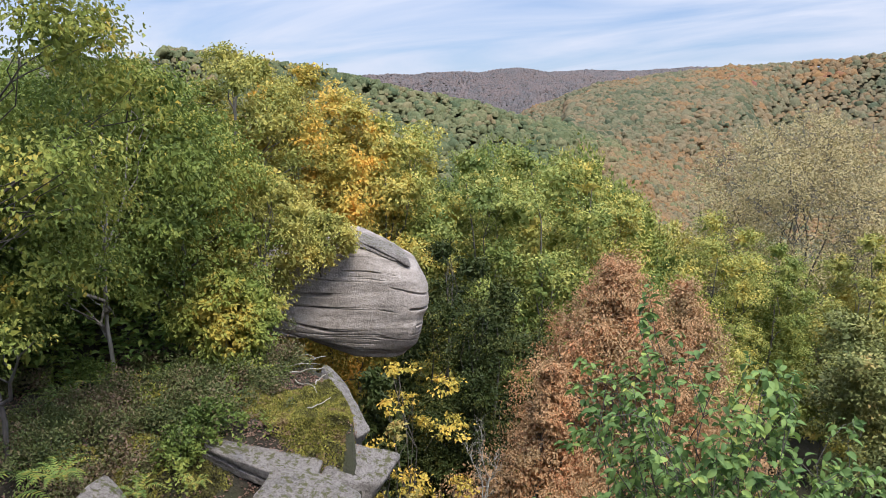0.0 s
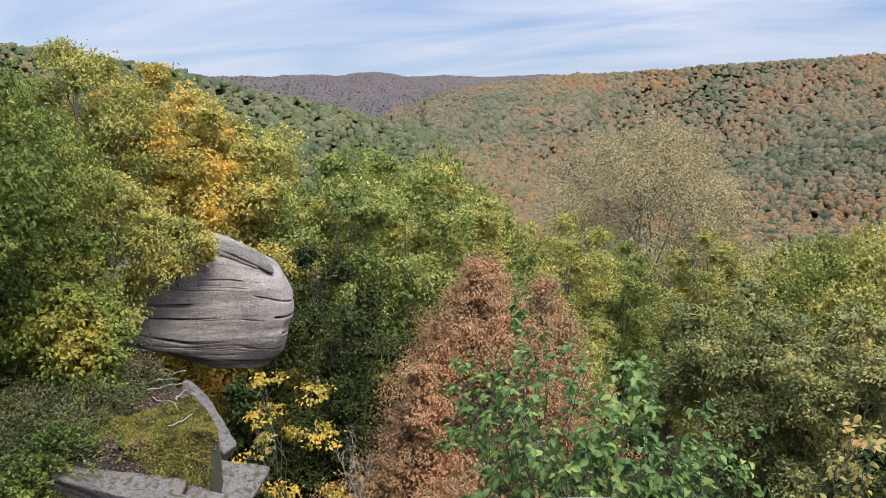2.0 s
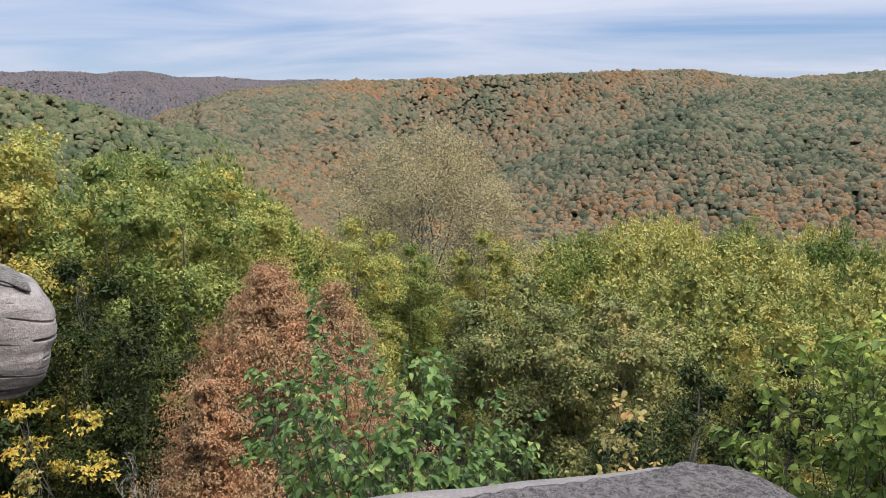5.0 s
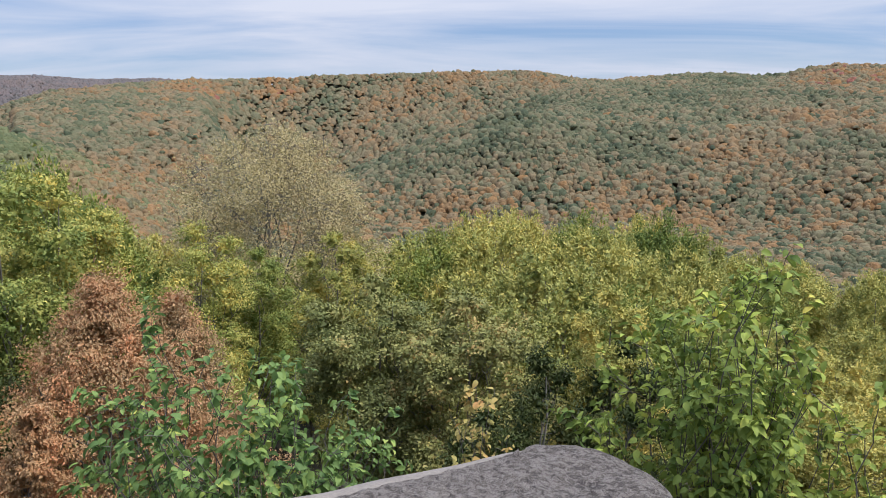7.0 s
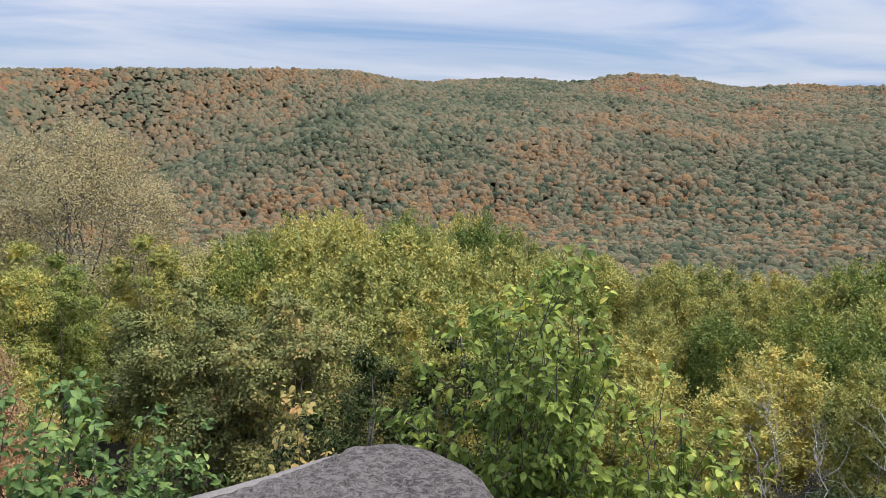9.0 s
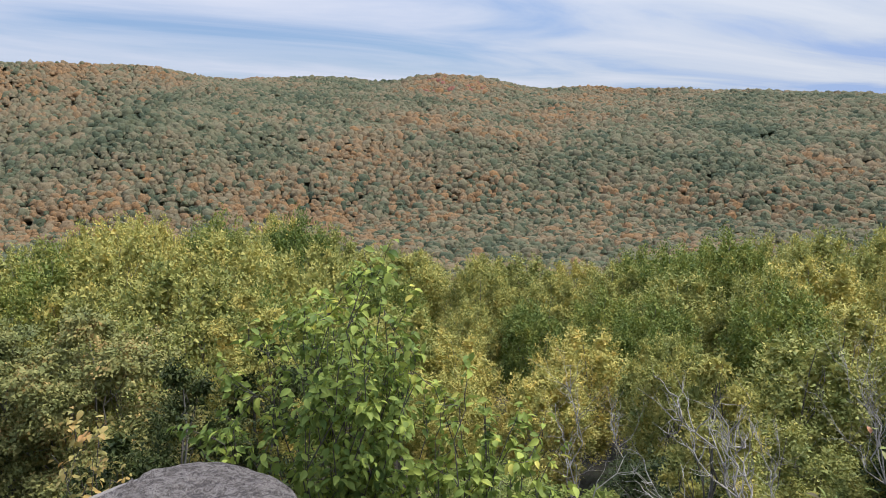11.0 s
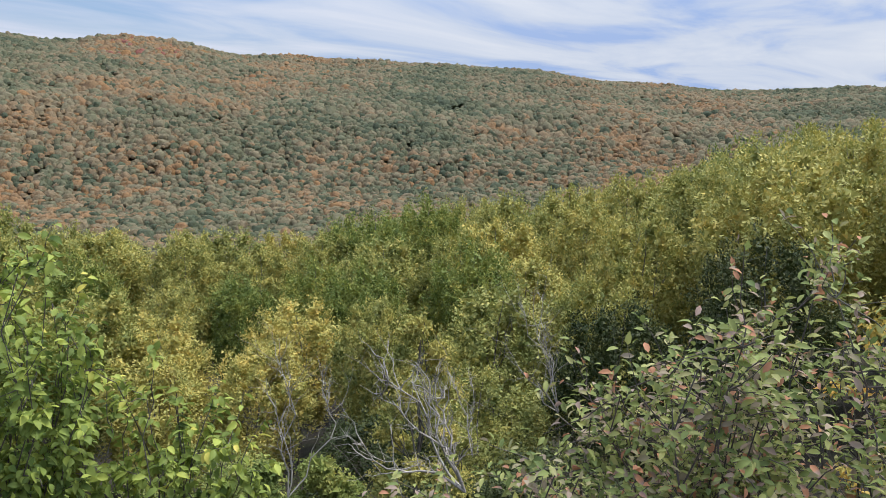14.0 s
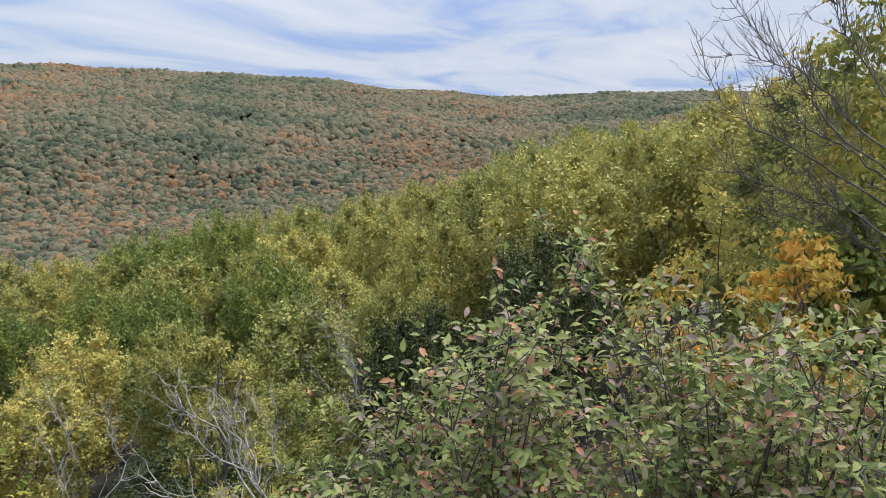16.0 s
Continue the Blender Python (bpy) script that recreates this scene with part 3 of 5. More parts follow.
def woods(name, label, mat, az0, az1, d0, d1, spacing, seed, radius, sprays=6, shift=0.0, body=PLAIN, spray=(0.2, 0.42)):
    """A wood of rounded crowns of uneven size and height, set close, with shaded gaps between them."""
    rng = np.random.default_rng(seed)
    # an even scatter: a jittered grid in ground distance
    g = np.arange(-d1, d1, spacing)
    gx, gy = np.meshgrid(g, np.arange(-0.3 * d1, d1, spacing))
    gx = (gx + rng.uniform(-0.42, 0.42, gx.shape) * spacing).ravel()
    gy = (gy + rng.uniform(-0.42, 0.42, gy.shape) * spacing).ravel()
    gd, ga = np.hypot(gx, gy), np.degrees(np.arctan2(gx, gy))
    inside = (gd > d0) & (gd < d1) & (ga > az0) & (ga < az1)
    x, y, d = gx[inside], gy[inside], gd[inside]
    z = ground_z(x, y)
    # trees in the lee of a crest are left out
    keep = np.ones(len(x), bool)
    for s in np.linspace(0.25, 0.97, 40):
        block = (ground_z(x * s, y * s) + 8 - EYE) / (d * s)
        keep &= block < (z + 13 - EYE) / d
    x, y, z = x[keep], y[keep], z[keep]
    n = len(x)
    tint = np.clip(stand_tint(x, y, z, rng) + shift, 0, 1)
    v0, f0 = dome(*body)
    r = radius * (0.5 + 1.0 * rng.uniform(0, 1, n) ** 1.8)
    tall = r * rng.uniform(0.5, 0.85, n)
    size = np.stack([r, r, tall], -1)[:, None]
    mid = np.stack([x, y, z + 9.2 + rng.normal(0, 0.8, n) - tall * 0.6], -1)[:, None]
    turn = rng.uniform(0, 2 * np.pi, n)
    c, s = np.cos(turn)[:, None], np.sin(turn)[:, None]
    vx, vy = v0[None, :, 0] * c - v0[None, :, 1] * s, v0[None, :, 0] * s + v0[None, :, 1] * c
    core = np.stack([vx, vy, np.broadcast_to(v0[None, :, 2], vx.shape)], -1) * (1 + rng.normal(0, 0.2, (n, len(v0), 1))) * size + mid
    f1 = (f0[None] + (np.arange(n) * len(v0))[:, None, None]).reshape(-1, 3)
    # sprays of leaves standing off the core
    out = unit(rng.normal(0, 1, (n, sprays, 3)) + np.array([0, 0, 0.5]))
    out[..., 2] = np.abs(out[..., 2])
    at0 = out * size * rng.uniform(0.9, 1.06, (n, sprays, 1)) + mid
    way = unit(rng.normal(0, 1, (n, sprays, 3)))
    side = unit(np.cross(out + rng.normal(0, 0.3, out.shape), way))
    way = unit(np.cross(side, out + rng.normal(0, 0.3, out.shape)))
    big = (r[:, None] * rng.uniform(*spray, (n, sprays)))[..., None]
    tri = np.stack([at0 - side * big * 0.6 - way * big * 0.4, at0 + side * big * 0.6 - way * big * 0.4, at0 + way * big * 0.8], 2).reshape(-1, 3)
    f2 = np.arange(n * sprays * 3).reshape(-1, 3) + n * len(v0)
    me = fast_mesh(name, np.concatenate([core.reshape(-1, 3), tri]), np.concatenate([f1, f2]), True)
    a = me.attributes.new("tint", "FLOAT", "POINT")
    a.data.foreach_set("value", np.concatenate([np.repeat(tint, len(v0)), np.repeat(tint, sprays * 3)]).astype(np.float32))
    tagged(part(name, me, mat), label, "forest", kind="stuff")


woods("hillside_woods", "mixed autumn forest of green, brown and orange crowns on the hillside", M_FAR, -24, 100, 380, 800, 5.4, 11, 4.3, 12, body=FULL)
woods("upper_hillside_woods", "grey-green and russet forest on the upper hillside", M_FAR, -24, 100, 800, 1330, 6.4, 17, 5.2, 4)
woods("shelf_woods", "yellow-green and brown trees lower down the slope", M_SHELF, -24, 100, 90, 380, 6.8, 16, 4.6, 60, body=FULL, spray=(0.08, 0.16))
woods("valley_woods", "mixed autumn forest along the valley", M_FAR, -50, -24, 650, 1330, 6.4, 14, 4.6, 7)
woods("spur_woods", "dark green and tan forest on the near spur of the valley", M_SPUR, -58, -16, 380, 650, 4.4, 15, 3.3, 6, shift=-0.05, body=FULL)
# the two farthest woods wear their haze as leaf colour
woods("far_ridge_woods", "purplish brown forest on a distant ridge, haze put into its colour", M_HAZED, -46, -14, 1900, 2680, 8.0, 12, 5.6, 2)
woods("horizon_woods", "thin line of forest on the farthest plateau, haze put into its colour", M_HAZED, -34, -14, 4000, 4400, 16, 13, 12, 3)


# ---- rocks ----
def blob_grid(nu, nv):
    u = np.linspace(0, 2 * np.pi, nu, endpoint=False)
    v = np.linspace(-np.pi / 2, np.pi / 2, nv)
    U, Vv = np.meshgrid(u, v, indexing="ij")
    i, j = np.meshgrid(np.arange(nu), np.arange(nv - 1), indexing="ij")
    i2 = (i + 1) % nu
    f = np.stack([i * nv + j, i2 * nv + j, i2 * nv + j + 1, i * nv + j + 1], -1).reshape(-1, 4)
    return U.ravel(), Vv.ravel(), f


def spow(a, e):
    return np.sign(a) * np.abs(a) ** e


def block_mesh(name, size, seed, worn=16, chips=3, dense=(110, 74)):
    """A broken block: a box with planes struck off it, worn edges, a pitted skin and a crack."""
    U, Vv, f = blob_grid(*dense)
    rng = np.random.default_rng(seed)
    d = np.stack([np.cos(Vv) * np.cos(U), np.cos(Vv) * np.sin(U), np.sin(Vv)], -1)
    planes = [(np.array(n, float) + rng.normal(0, 0.1, 3), rng.uniform(0.85, 1.0)) for n in ((1, 0, 0), (-1, 0, 0), (0, 1, 0), (0, -1, 0), (0, 0, 1), (0, 0, -1))]
    planes += [(rng.normal(0, 1, 3), rng.uniform(1.08, 1.4)) for _ in range(chips)]
    inv = np.zeros(len(d))
    for n, k in planes:
        inv = inv + np.maximum(d @ unit(n) / k, 0) ** worn
    q = d * (inv ** (-1 / worn))[:, None] * np.asarray(size)
    skin = 0.055 * fbm(q[:, 0] * 3 + q[:, 2] * 4, q[:, 1] * 3 - q[:, 2] * 3, seed, 5)
    crack = -0.05 * np.exp(-((q[:, 2] + 0.12 * q[:, 0] + 0.05 * fbm(q[:, 0] * 3, q[:, 1] * 3, seed + 3, 3)) / 0.02) ** 2)
    return fast_mesh(name, q + d * (skin + crack)[:, None], f, True)


# the big outcrop on the far side of the gap
def outcrop():
    """A jutting sandstone head: a blunt nose to the right, a sloping top, an undercut base and thin beds that stand proud or weather back."""
    nu, nz = 250, 270
    u = np.concatenate([np.linspace(0, np.pi, 60, endpoint=False), np.linspace(np.pi, 2 * np.pi, 190, endpoint=False)])
    h = np.linspace(0, 1, nz)
    U, Hh = np.meshgrid(u, h, indexing="ij")
    cu, su = np.cos(U), np.sin(U)
    # outline in plan: x along the face (nose at +x), y into the hill
    rx, ry = spow(cu, 0.42), spow(su, 0.42)
    # reach of the nose and of the back at each height
    nose = np.interp(Hh, [0, 0.05, 0.12, 0.22, 0.3, 0.34, 0.42, 0.47, 0.5, 0.58, 0.75, 0.88, 0.96, 1.0],
                     [1.22, 1.5, 1.66, 1.74, 1.76, 1.72, 1.82, 1.82, 1.8, 1.75, 1.58, 1.36, 1.15, 0.8])
    tail = np.interp(Hh, [0, 0.08, 0.25, 0.5, 0.8, 0.93, 0.97, 1.0], [1.6, 2.3, 2.7, 2.75, 2.5, 2.3, 2.1, 1.6])
    deep = np.interp(Hh, [0, 0.1, 0.3, 0.7, 0.9, 0.96, 1.0], [1.6, 1.85, 1.98, 1.9, 1.75, 1.6, 1.2])
    x = np.where(cu > 0, rx * nose, rx * tail)
    y = ry * deep
    z = -1.68 + 3.1 * Hh
    top = smooth01(0.75, 1.0, Hh)
    z = z + top * (0.1 - 0.42 * np.clip(x - 0.1, 0, 2) + 0.14 * np.clip(x, -2, 0) + 0.1 * fbm(x * 1.5, y * 1.5, 3, 3))
    z = z + (1 - smooth01(0.0, 0.25, Hh)) * (0.35 * np.clip(-x, 0, 3) - 0.06 * x + 0.05)
    bed = z + 0.04 * fbm(x * 1.1, y * 1.1, 6, 3) + 0.012 * fbm(x * 6, y * 6, 7, 2)
    push = 0.09 * fbm(x * 0.9 + z, y * 0.9 - z * 0.8, 41, 4) + 0.03 * fbm(x * 2.6 - z, z * 3.4 + y, 48, 4) + 0.007 * fbm(x * 15 + y * 9, z * 16 - y * 5, 47, 3)
    for nx, nz_, off, dp in ((0.5, 0.9, 1.05, 0.25), (0.3, -0.5, 0.75, 0.2), (-0.4, 0.7, 1.2, 0.2), (0.9, -0.35, 1.5, 0.2)):
        push = push - dp * np.clip(x * nx + z * nz_ - off, 0, 0.5)
    # bedding seams: from x, z to x, z along the face, their width and depth
    for x0, z0, x1, z1, w, dp in ((-1.9, 0.2, -0.5, 0.12, 0.05, 0.12), (-1.7, -0.1, 0.1, -0.28, 0.022, 0.13), (-2.4, -0.3, -0.2, -0.92, 0.03, 0.2),
                                  (-1.7, -0.82, -0.75, -1.14, 0.028, 0.16), (0.0, -1.14, 0.36, -1.22, 0.028, 0.2), (0.5, -1.0, 1.7, -1.2, 0.02, 0.12),
                                  (0.3, -1.42, 0.85, -1.44, 0.02, 0.12), (1.22, -0.27, 2.1, -0.3, 0.032, 0.24), (1.42, -0.74, 2.1, -0.72, 0.032, 0.22),
                                  (0.75, 0.34, 1.9, 0.0, 0.03, 0.1), (1.3, -0.98, 1.9, -1.0, 0.02, 0.12), (0.5, -0.26, 1.0, -0.34, 0.014, 0.07), (-0.4, 0.75, 0.2, 0.72, 0.014, 0.05)):
        s = np.clip((x - x0) / (x1 - x0), 0, 1)
        on = smooth01(0, 0.12, s) * (smooth01(1, 0.85, s) if x1 < 1.8 else 1)
        push = push - np.exp(-((bed - z0 - (z1 - z0) * s) / (w * 0.8 * (0.6 + 0.6 * smooth01(-0.3, 0.3, fbm(x * 5, y * 5 + z0, 66, 3))))) ** 4) * dp * 1.15 * on * (0.55 + 0.45 * smooth01(-0.2, 0.3, fbm(x * 4, z * 2 + x0, 60, 2)))
    rng = np.random.default_rng(12)
    for k in range(12):
        z0 = rng.uniform(-1.5, 0.9)
        here = smooth01(0.3, 0.45, fbm(x * 3.0 + k, y * 2.0 + k * 0.7, 80 + k, 3))
        push = push - np.exp(-((bed + 0.15 * x - z0) / rng.uniform(0.008, 0.014)) ** 2) * rng.uniform(0.02, 0.06) * here
    side = smooth01(1.0, 0.85, Hh) * smooth01(0.0, 0.05, Hh)
    n = unit(np.stack([x / (nose + tail), y / deep, 0 * x], -1))
    p = np.stack([x, y, z], -1) + n * (push * side)[..., None]
    p[..., 2] = p[..., 2] * 0.88 + 0.17
    i, j = np.meshgrid(np.arange(nu), np.arange(nz - 1), indexing="ij")
    i2 = (i + 1) % nu
    f = np.stack([i * nz + j, i2 * nz + j, i2 * nz + j + 1, i * nz + j + 1], -1).reshape(-1, 4)
    v = p.reshape(-1, 3)
    # close top and bottom with a fan of quads
    cap = []
    for lev in (0, nz - 1):
        c = len(v)
        v = np.concatenate([v, p[:, lev].mean(0)[None]])
        for a in range(0, nu, 2):
            q = (a * nz + lev, ((a + 1) % nu) * nz + lev, ((a + 2) % nu) * nz + lev, c)
            cap.append(q if lev else q[::-1])
    f = np.concatenate([f, np.array(cap)])
    ox, oy = polar(-44.6, 18.8)
    ob = part("rock_outcrop", fast_mesh("rock_outcrop", v, f, True), M_ROCK, m=pose(ox, oy, -2.3, 0, 2, 44))
    cap = part("cap_slab", block_mesh("cap_slab", (0.85, 1.0, 0.1), 31, 14), M_LEDGE, ob, "reddish-grey slab lying on the outcrop", pose(0.42, -0.75, 1.3, 3, 20, 8))
    tagged(ob, "pale grey layered sandstone outcrop with dark seams jutting over the drop", "rock")


outcrop()
# ledge blocks on the edge of the gap
for az, d, z, size, turn, tilt, seed in (
        (-46.0, 11.4, -2.74, (0.95, 0.2, 0.34), -26, (-10, 12), 21),
        (-45.6, 10.05, -3.26, (0.46, 0.46, 0.4), 34, (9, 20), 22),
        (-52.6, 10.1, -2.76, (1.0, 0.5, 0.2), 31, (6, 18), 23),
        (-47.9, 9.75, -3.2, (0.6, 0.45, 0.2), 34, (8, 20), 27),
        (-49.4, 9.2, -3.12, (0.66, 0.42, 0.24), 30, (10, 18), 24),
        (-46.0, 9.0, -3.75, (0.6, 0.42, 0.4), 40, (4, 16), 29),
        (-64.4, 8.9, -2.95, (0.26, 0.3, 0.55), 30, (0, 8), 25)):
    bx, by = polar(az, d)
    rock = part("ledge_rock", block_mesh("ledge_rock", size, seed), M_LEDGE, m=pose(bx, by, z, *tilt, turn))
    tagged(rock, "weathered pale grey sandstone block with moss on the cliff edge", "rock")


def overlook_rock():
    """The rock the camera stands on: a broad flat top with a rounded rim."""
    azs = [-180, -120, -60, -40, -27, -21, -10, 0, 7, 10, 13, 15.5, 17.3, 19, 21, 26, 40, 60, 100, 140, 180]
    rim = [4.5, 3.2, 2.6, 2.9, 3.28, 3.40, 3.50, 3.72, 3.93, 3.95, 3.86, 3.72, 3.55, 3.2, 2.85, 2.4, 1.9, 1.7, 2.0, 3.2, 4.5]
    az = np.linspace(-180, 180, 240, endpoint=False)
    r = np.interp(az, azs, rim) + 0.03 * fbm(az * 0.2, az * 0.07, 2, 4)
    prof = [(0.0, 0.0), (0.3, 0.0), (0.5, 0.0), (0.65, 0.0), (0.75, 0.0), (0.84, 0.0), (0.91, -0.004), (0.955, -0.015), (0.98, -0.035), (0.993, -0.07), (1.0, -0.13),
            (1.0, -0.25), (0.985, -0.45), (0.96, -0.8), (0.99, -1.4), (0.93, -2.2), (0.98, -3.2), (1.03, -4.2)]
    s, dz = np.array([p[0] for p in prof]), np.array([p[1] for p in prof])
    A, S = np.meshgrid(np.radians(az), s, indexing="ij")
    x, y = np.sin(A) * S * r[:, None], np.cos(A) * S * r[:, None]
    z = dz[None, :] + 0.018 * fbm(x * 2.2, y * 2.2, 14, 4) + np.interp(np.degrees(A), [-180, -30, -10, 8, 20, 180], [-0.02, -0.026, -0.008, -0.018, -0.024, -0.02])
    v = np.stack([x, y, z], -1).reshape(-1, 3)
    n, k = len(az), len(prof)
    i, j = np.meshgrid(np.arange(n), np.arange(k - 1), indexing="ij")
    f = np.stack([i * k + j, i * k + j + 1, ((i + 1) % n) * k + j + 1, ((i + 1) % n) * k + j], -1).reshape(-1, 4)
    rock = part("overlook_rock", fast_mesh("overlook_rock", v, f, True), M_RIM)
    tagged(rock, "smooth grey-brown sandstone rock with a rounded rim at the overlook", "rock")
    # darker crust that covers the top, worn away along the rim to the left
    a2 = np.concatenate([np.linspace(-75, -20, 40), np.linspace(-19.5, 4.5, 60), np.linspace(4.9, 6.3, 14), np.linspace(6.5, 18.4, 60)])
    rows, cols = 90, len(a2)
    t = np.linspace(0, 1, rows)[:, None] ** 0.75
    worn = np.interp(a2, [-75, -20, 0, 4.9, 6.2, 12, 18.4], [0.3, 0.22, 0.19, 0.16, 0.035, 0.03, 0.08])
    far_r = np.interp(a2, azs, rim) - worn + 0.02 * fbm(a2 * 1.5, a2, 31, 4)
    R = 0.9 + (far_r[None, :] - 0.9) * t
    A2 = np.broadcast_to(a2[None, :], R.shape)
    x, y = np.sin(np.radians(A2)) * R, np.cos(np.radians(A2)) * R
    u = np.linspace(0, 1, cols)[None, :]
    edge = np.clip(np.minimum(np.minimum(u * 9, (1 - u) * 26), (1 - t) * 26), 0, 1)
    thick = np.interp(a2, [-75, -10, 3, 5.5, 7, 9, 18.4], [0.012, 0.014, 0.018, 0.034, 0.042, 0.026, 0.028])[None, :]
    lift = thick * np.sqrt(edge) + (0.010 * fbm(x * 16, y * 22, 35, 3) + 0.008 * fbm(x * 60, y * 75, 36, 2)) * edge - 0.05 * (edge < 0.02)
    pit = 0.05 * np.exp(-((x - 0.38) / 0.09) ** 2 - ((y - 3.02) / 0.04) ** 2)
    z = lift - pit + 0.018 * fbm(x * 2.2, y * 2.2, 14, 4) + np.interp(A2, [-180, -30, -10, 8, 20, 180], [-0.02, -0.026, -0.008, -0.018, -0.024, -0.02])
    z = z - 0.035 * np.clip(t - 0.9, 0, 1) / 0.1 * (A2 > 5.5)
    v = np.stack([x, y, z], -1).reshape(-1, 3)
    i, j = np.meshgrid(np.arange(rows - 1), np.arange(cols - 1), indexing="ij")
    f = np.stack([i * cols + j, i * cols + j + 1, (i + 1) * cols + j + 1, (i + 1) * cols + j], -1).reshape(-1, 4)
    part("crust", fast_mesh("crust", v, f, True), M_SLAB, rock, "dark purple-grey lichen-pitted crust")


overlook_rock()


# ---- trees ----
def tree(name, label, mat, bark, base, top, spread, seed, leaves=8000, leaf=0.1, shape="round", low=0.15, limbs=7, trunk=0.13, hang=0.3, tri=False,
         category="tree", lobes=0, lobe=0.44, tall=0.85, tufts=34, loose=1.0, fill=1.0, lean=(0, 0), plume=0.0, twigs=0, deep=2.2):
    """A trunk, limbs to the larger boughs and a crown of many leaves. low: where the crown starts, as a share of the height."""
    rng = np.random.default_rng(seed)
    bx, by, bz = base
    H = top - bz
    ob = tagged(new(name), label, category)
    ob.matrix_basis = pose(bx, by, bz)
    lobes = lobes or int(12 + 8 * H * (1 - low) / (2 * spread))
    frame_ = crown_frame(rng, low * H, H, spread, shape, lobes, lobe, tall, tufts, lean)
    c, lr, h, t = frame_
    tip = np.array([lean[0], lean[1], H * 0.93])
    line = bent(rng, (0, 0, -0.4), tip, 10, 0.03)
    part("trunk", fast_mesh("trunk", *tube(line, np.linspace(trunk, trunk * 0.12, 10), 8), True), bark, ob)
    for k in rng.permutation(lobes)[:limbs]:
        e = t[k, int(rng.integers(t.shape[1]))]
        s = np.clip((c[k][2] / H) * rng.uniform(0.5, 0.85), 0.12, 0.9)
        i = s * 9
        a = line[int(i)] + (line[min(int(i) + 1, 9)] - line[int(i)]) * (i - int(i))
        p = bent(rng, a, e, 7, 0.09, 0.05)
        r0 = trunk * (1 - s) * 0.55 + 0.012
        pieces = [tube(p, np.linspace(r0, r0 * 0.2, 7), 5)]
        for q in range(4):
            m = p[2 + q]
            g = t[k, int(rng.integers(t.shape[1]))]
            pieces.append(tube(bent(rng, m, g, 5, 0.1), np.linspace(r0 * 0.45, r0 * 0.1, 5), 4))
        part("limb", fast_mesh("limb", *join(pieces), True), bark, ob)
    if twigs:
        pieces = []
        for _ in range(twigs):
            k = int(rng.integers(lobes))
            a, e = c[k] + rng.normal(0, 0.35, 3) * lr[k], t[k, int(rng.integers(t.shape[1]))]
            e = e + unit(e - c[k]) * lr[k] * 0.15
            pieces.append(tube(bent(rng, a, e, 5, 0.12), np.linspace(trunk * 0.09, trunk * 0.03, 5), 3))
        tagged(part("brushwood", fast_mesh("brushwood", *join(pieces), True), bark, ob), kind="stuff")
    part("crown", fast_mesh("crown", *crown_leaves(rng, frame_, leaves, leaf, tall, hang, tri, loose, fill, plume, deep)), mat, ob)
    return ob


LINE_AZ = [-70, -57, -52, -47, -44, -40.5, -38, -33, -28, -24, -21, -17.5, -11, -7.5, -2.3, 3.6, 7, 13, 18, 24, 28, 32, 38, 44, 53, 59, 64, 70, 74, 80, 86, 92, 100]
LINE_EL = [6, 6, 5.5, 3, 1.0, 0.2, -0.7, -1.2, -1.2, -4.3, -6.6, -6.4, -8.6, -7.4, -7.3, -5.3, -5.1, -5.5, -5.6, -7.6, -9.2, -9.0, -9.2, -7.8, -6.4, -6.6, -5.2, -3.9, -1.6, -1.0, -0.5, 1.5, 2]


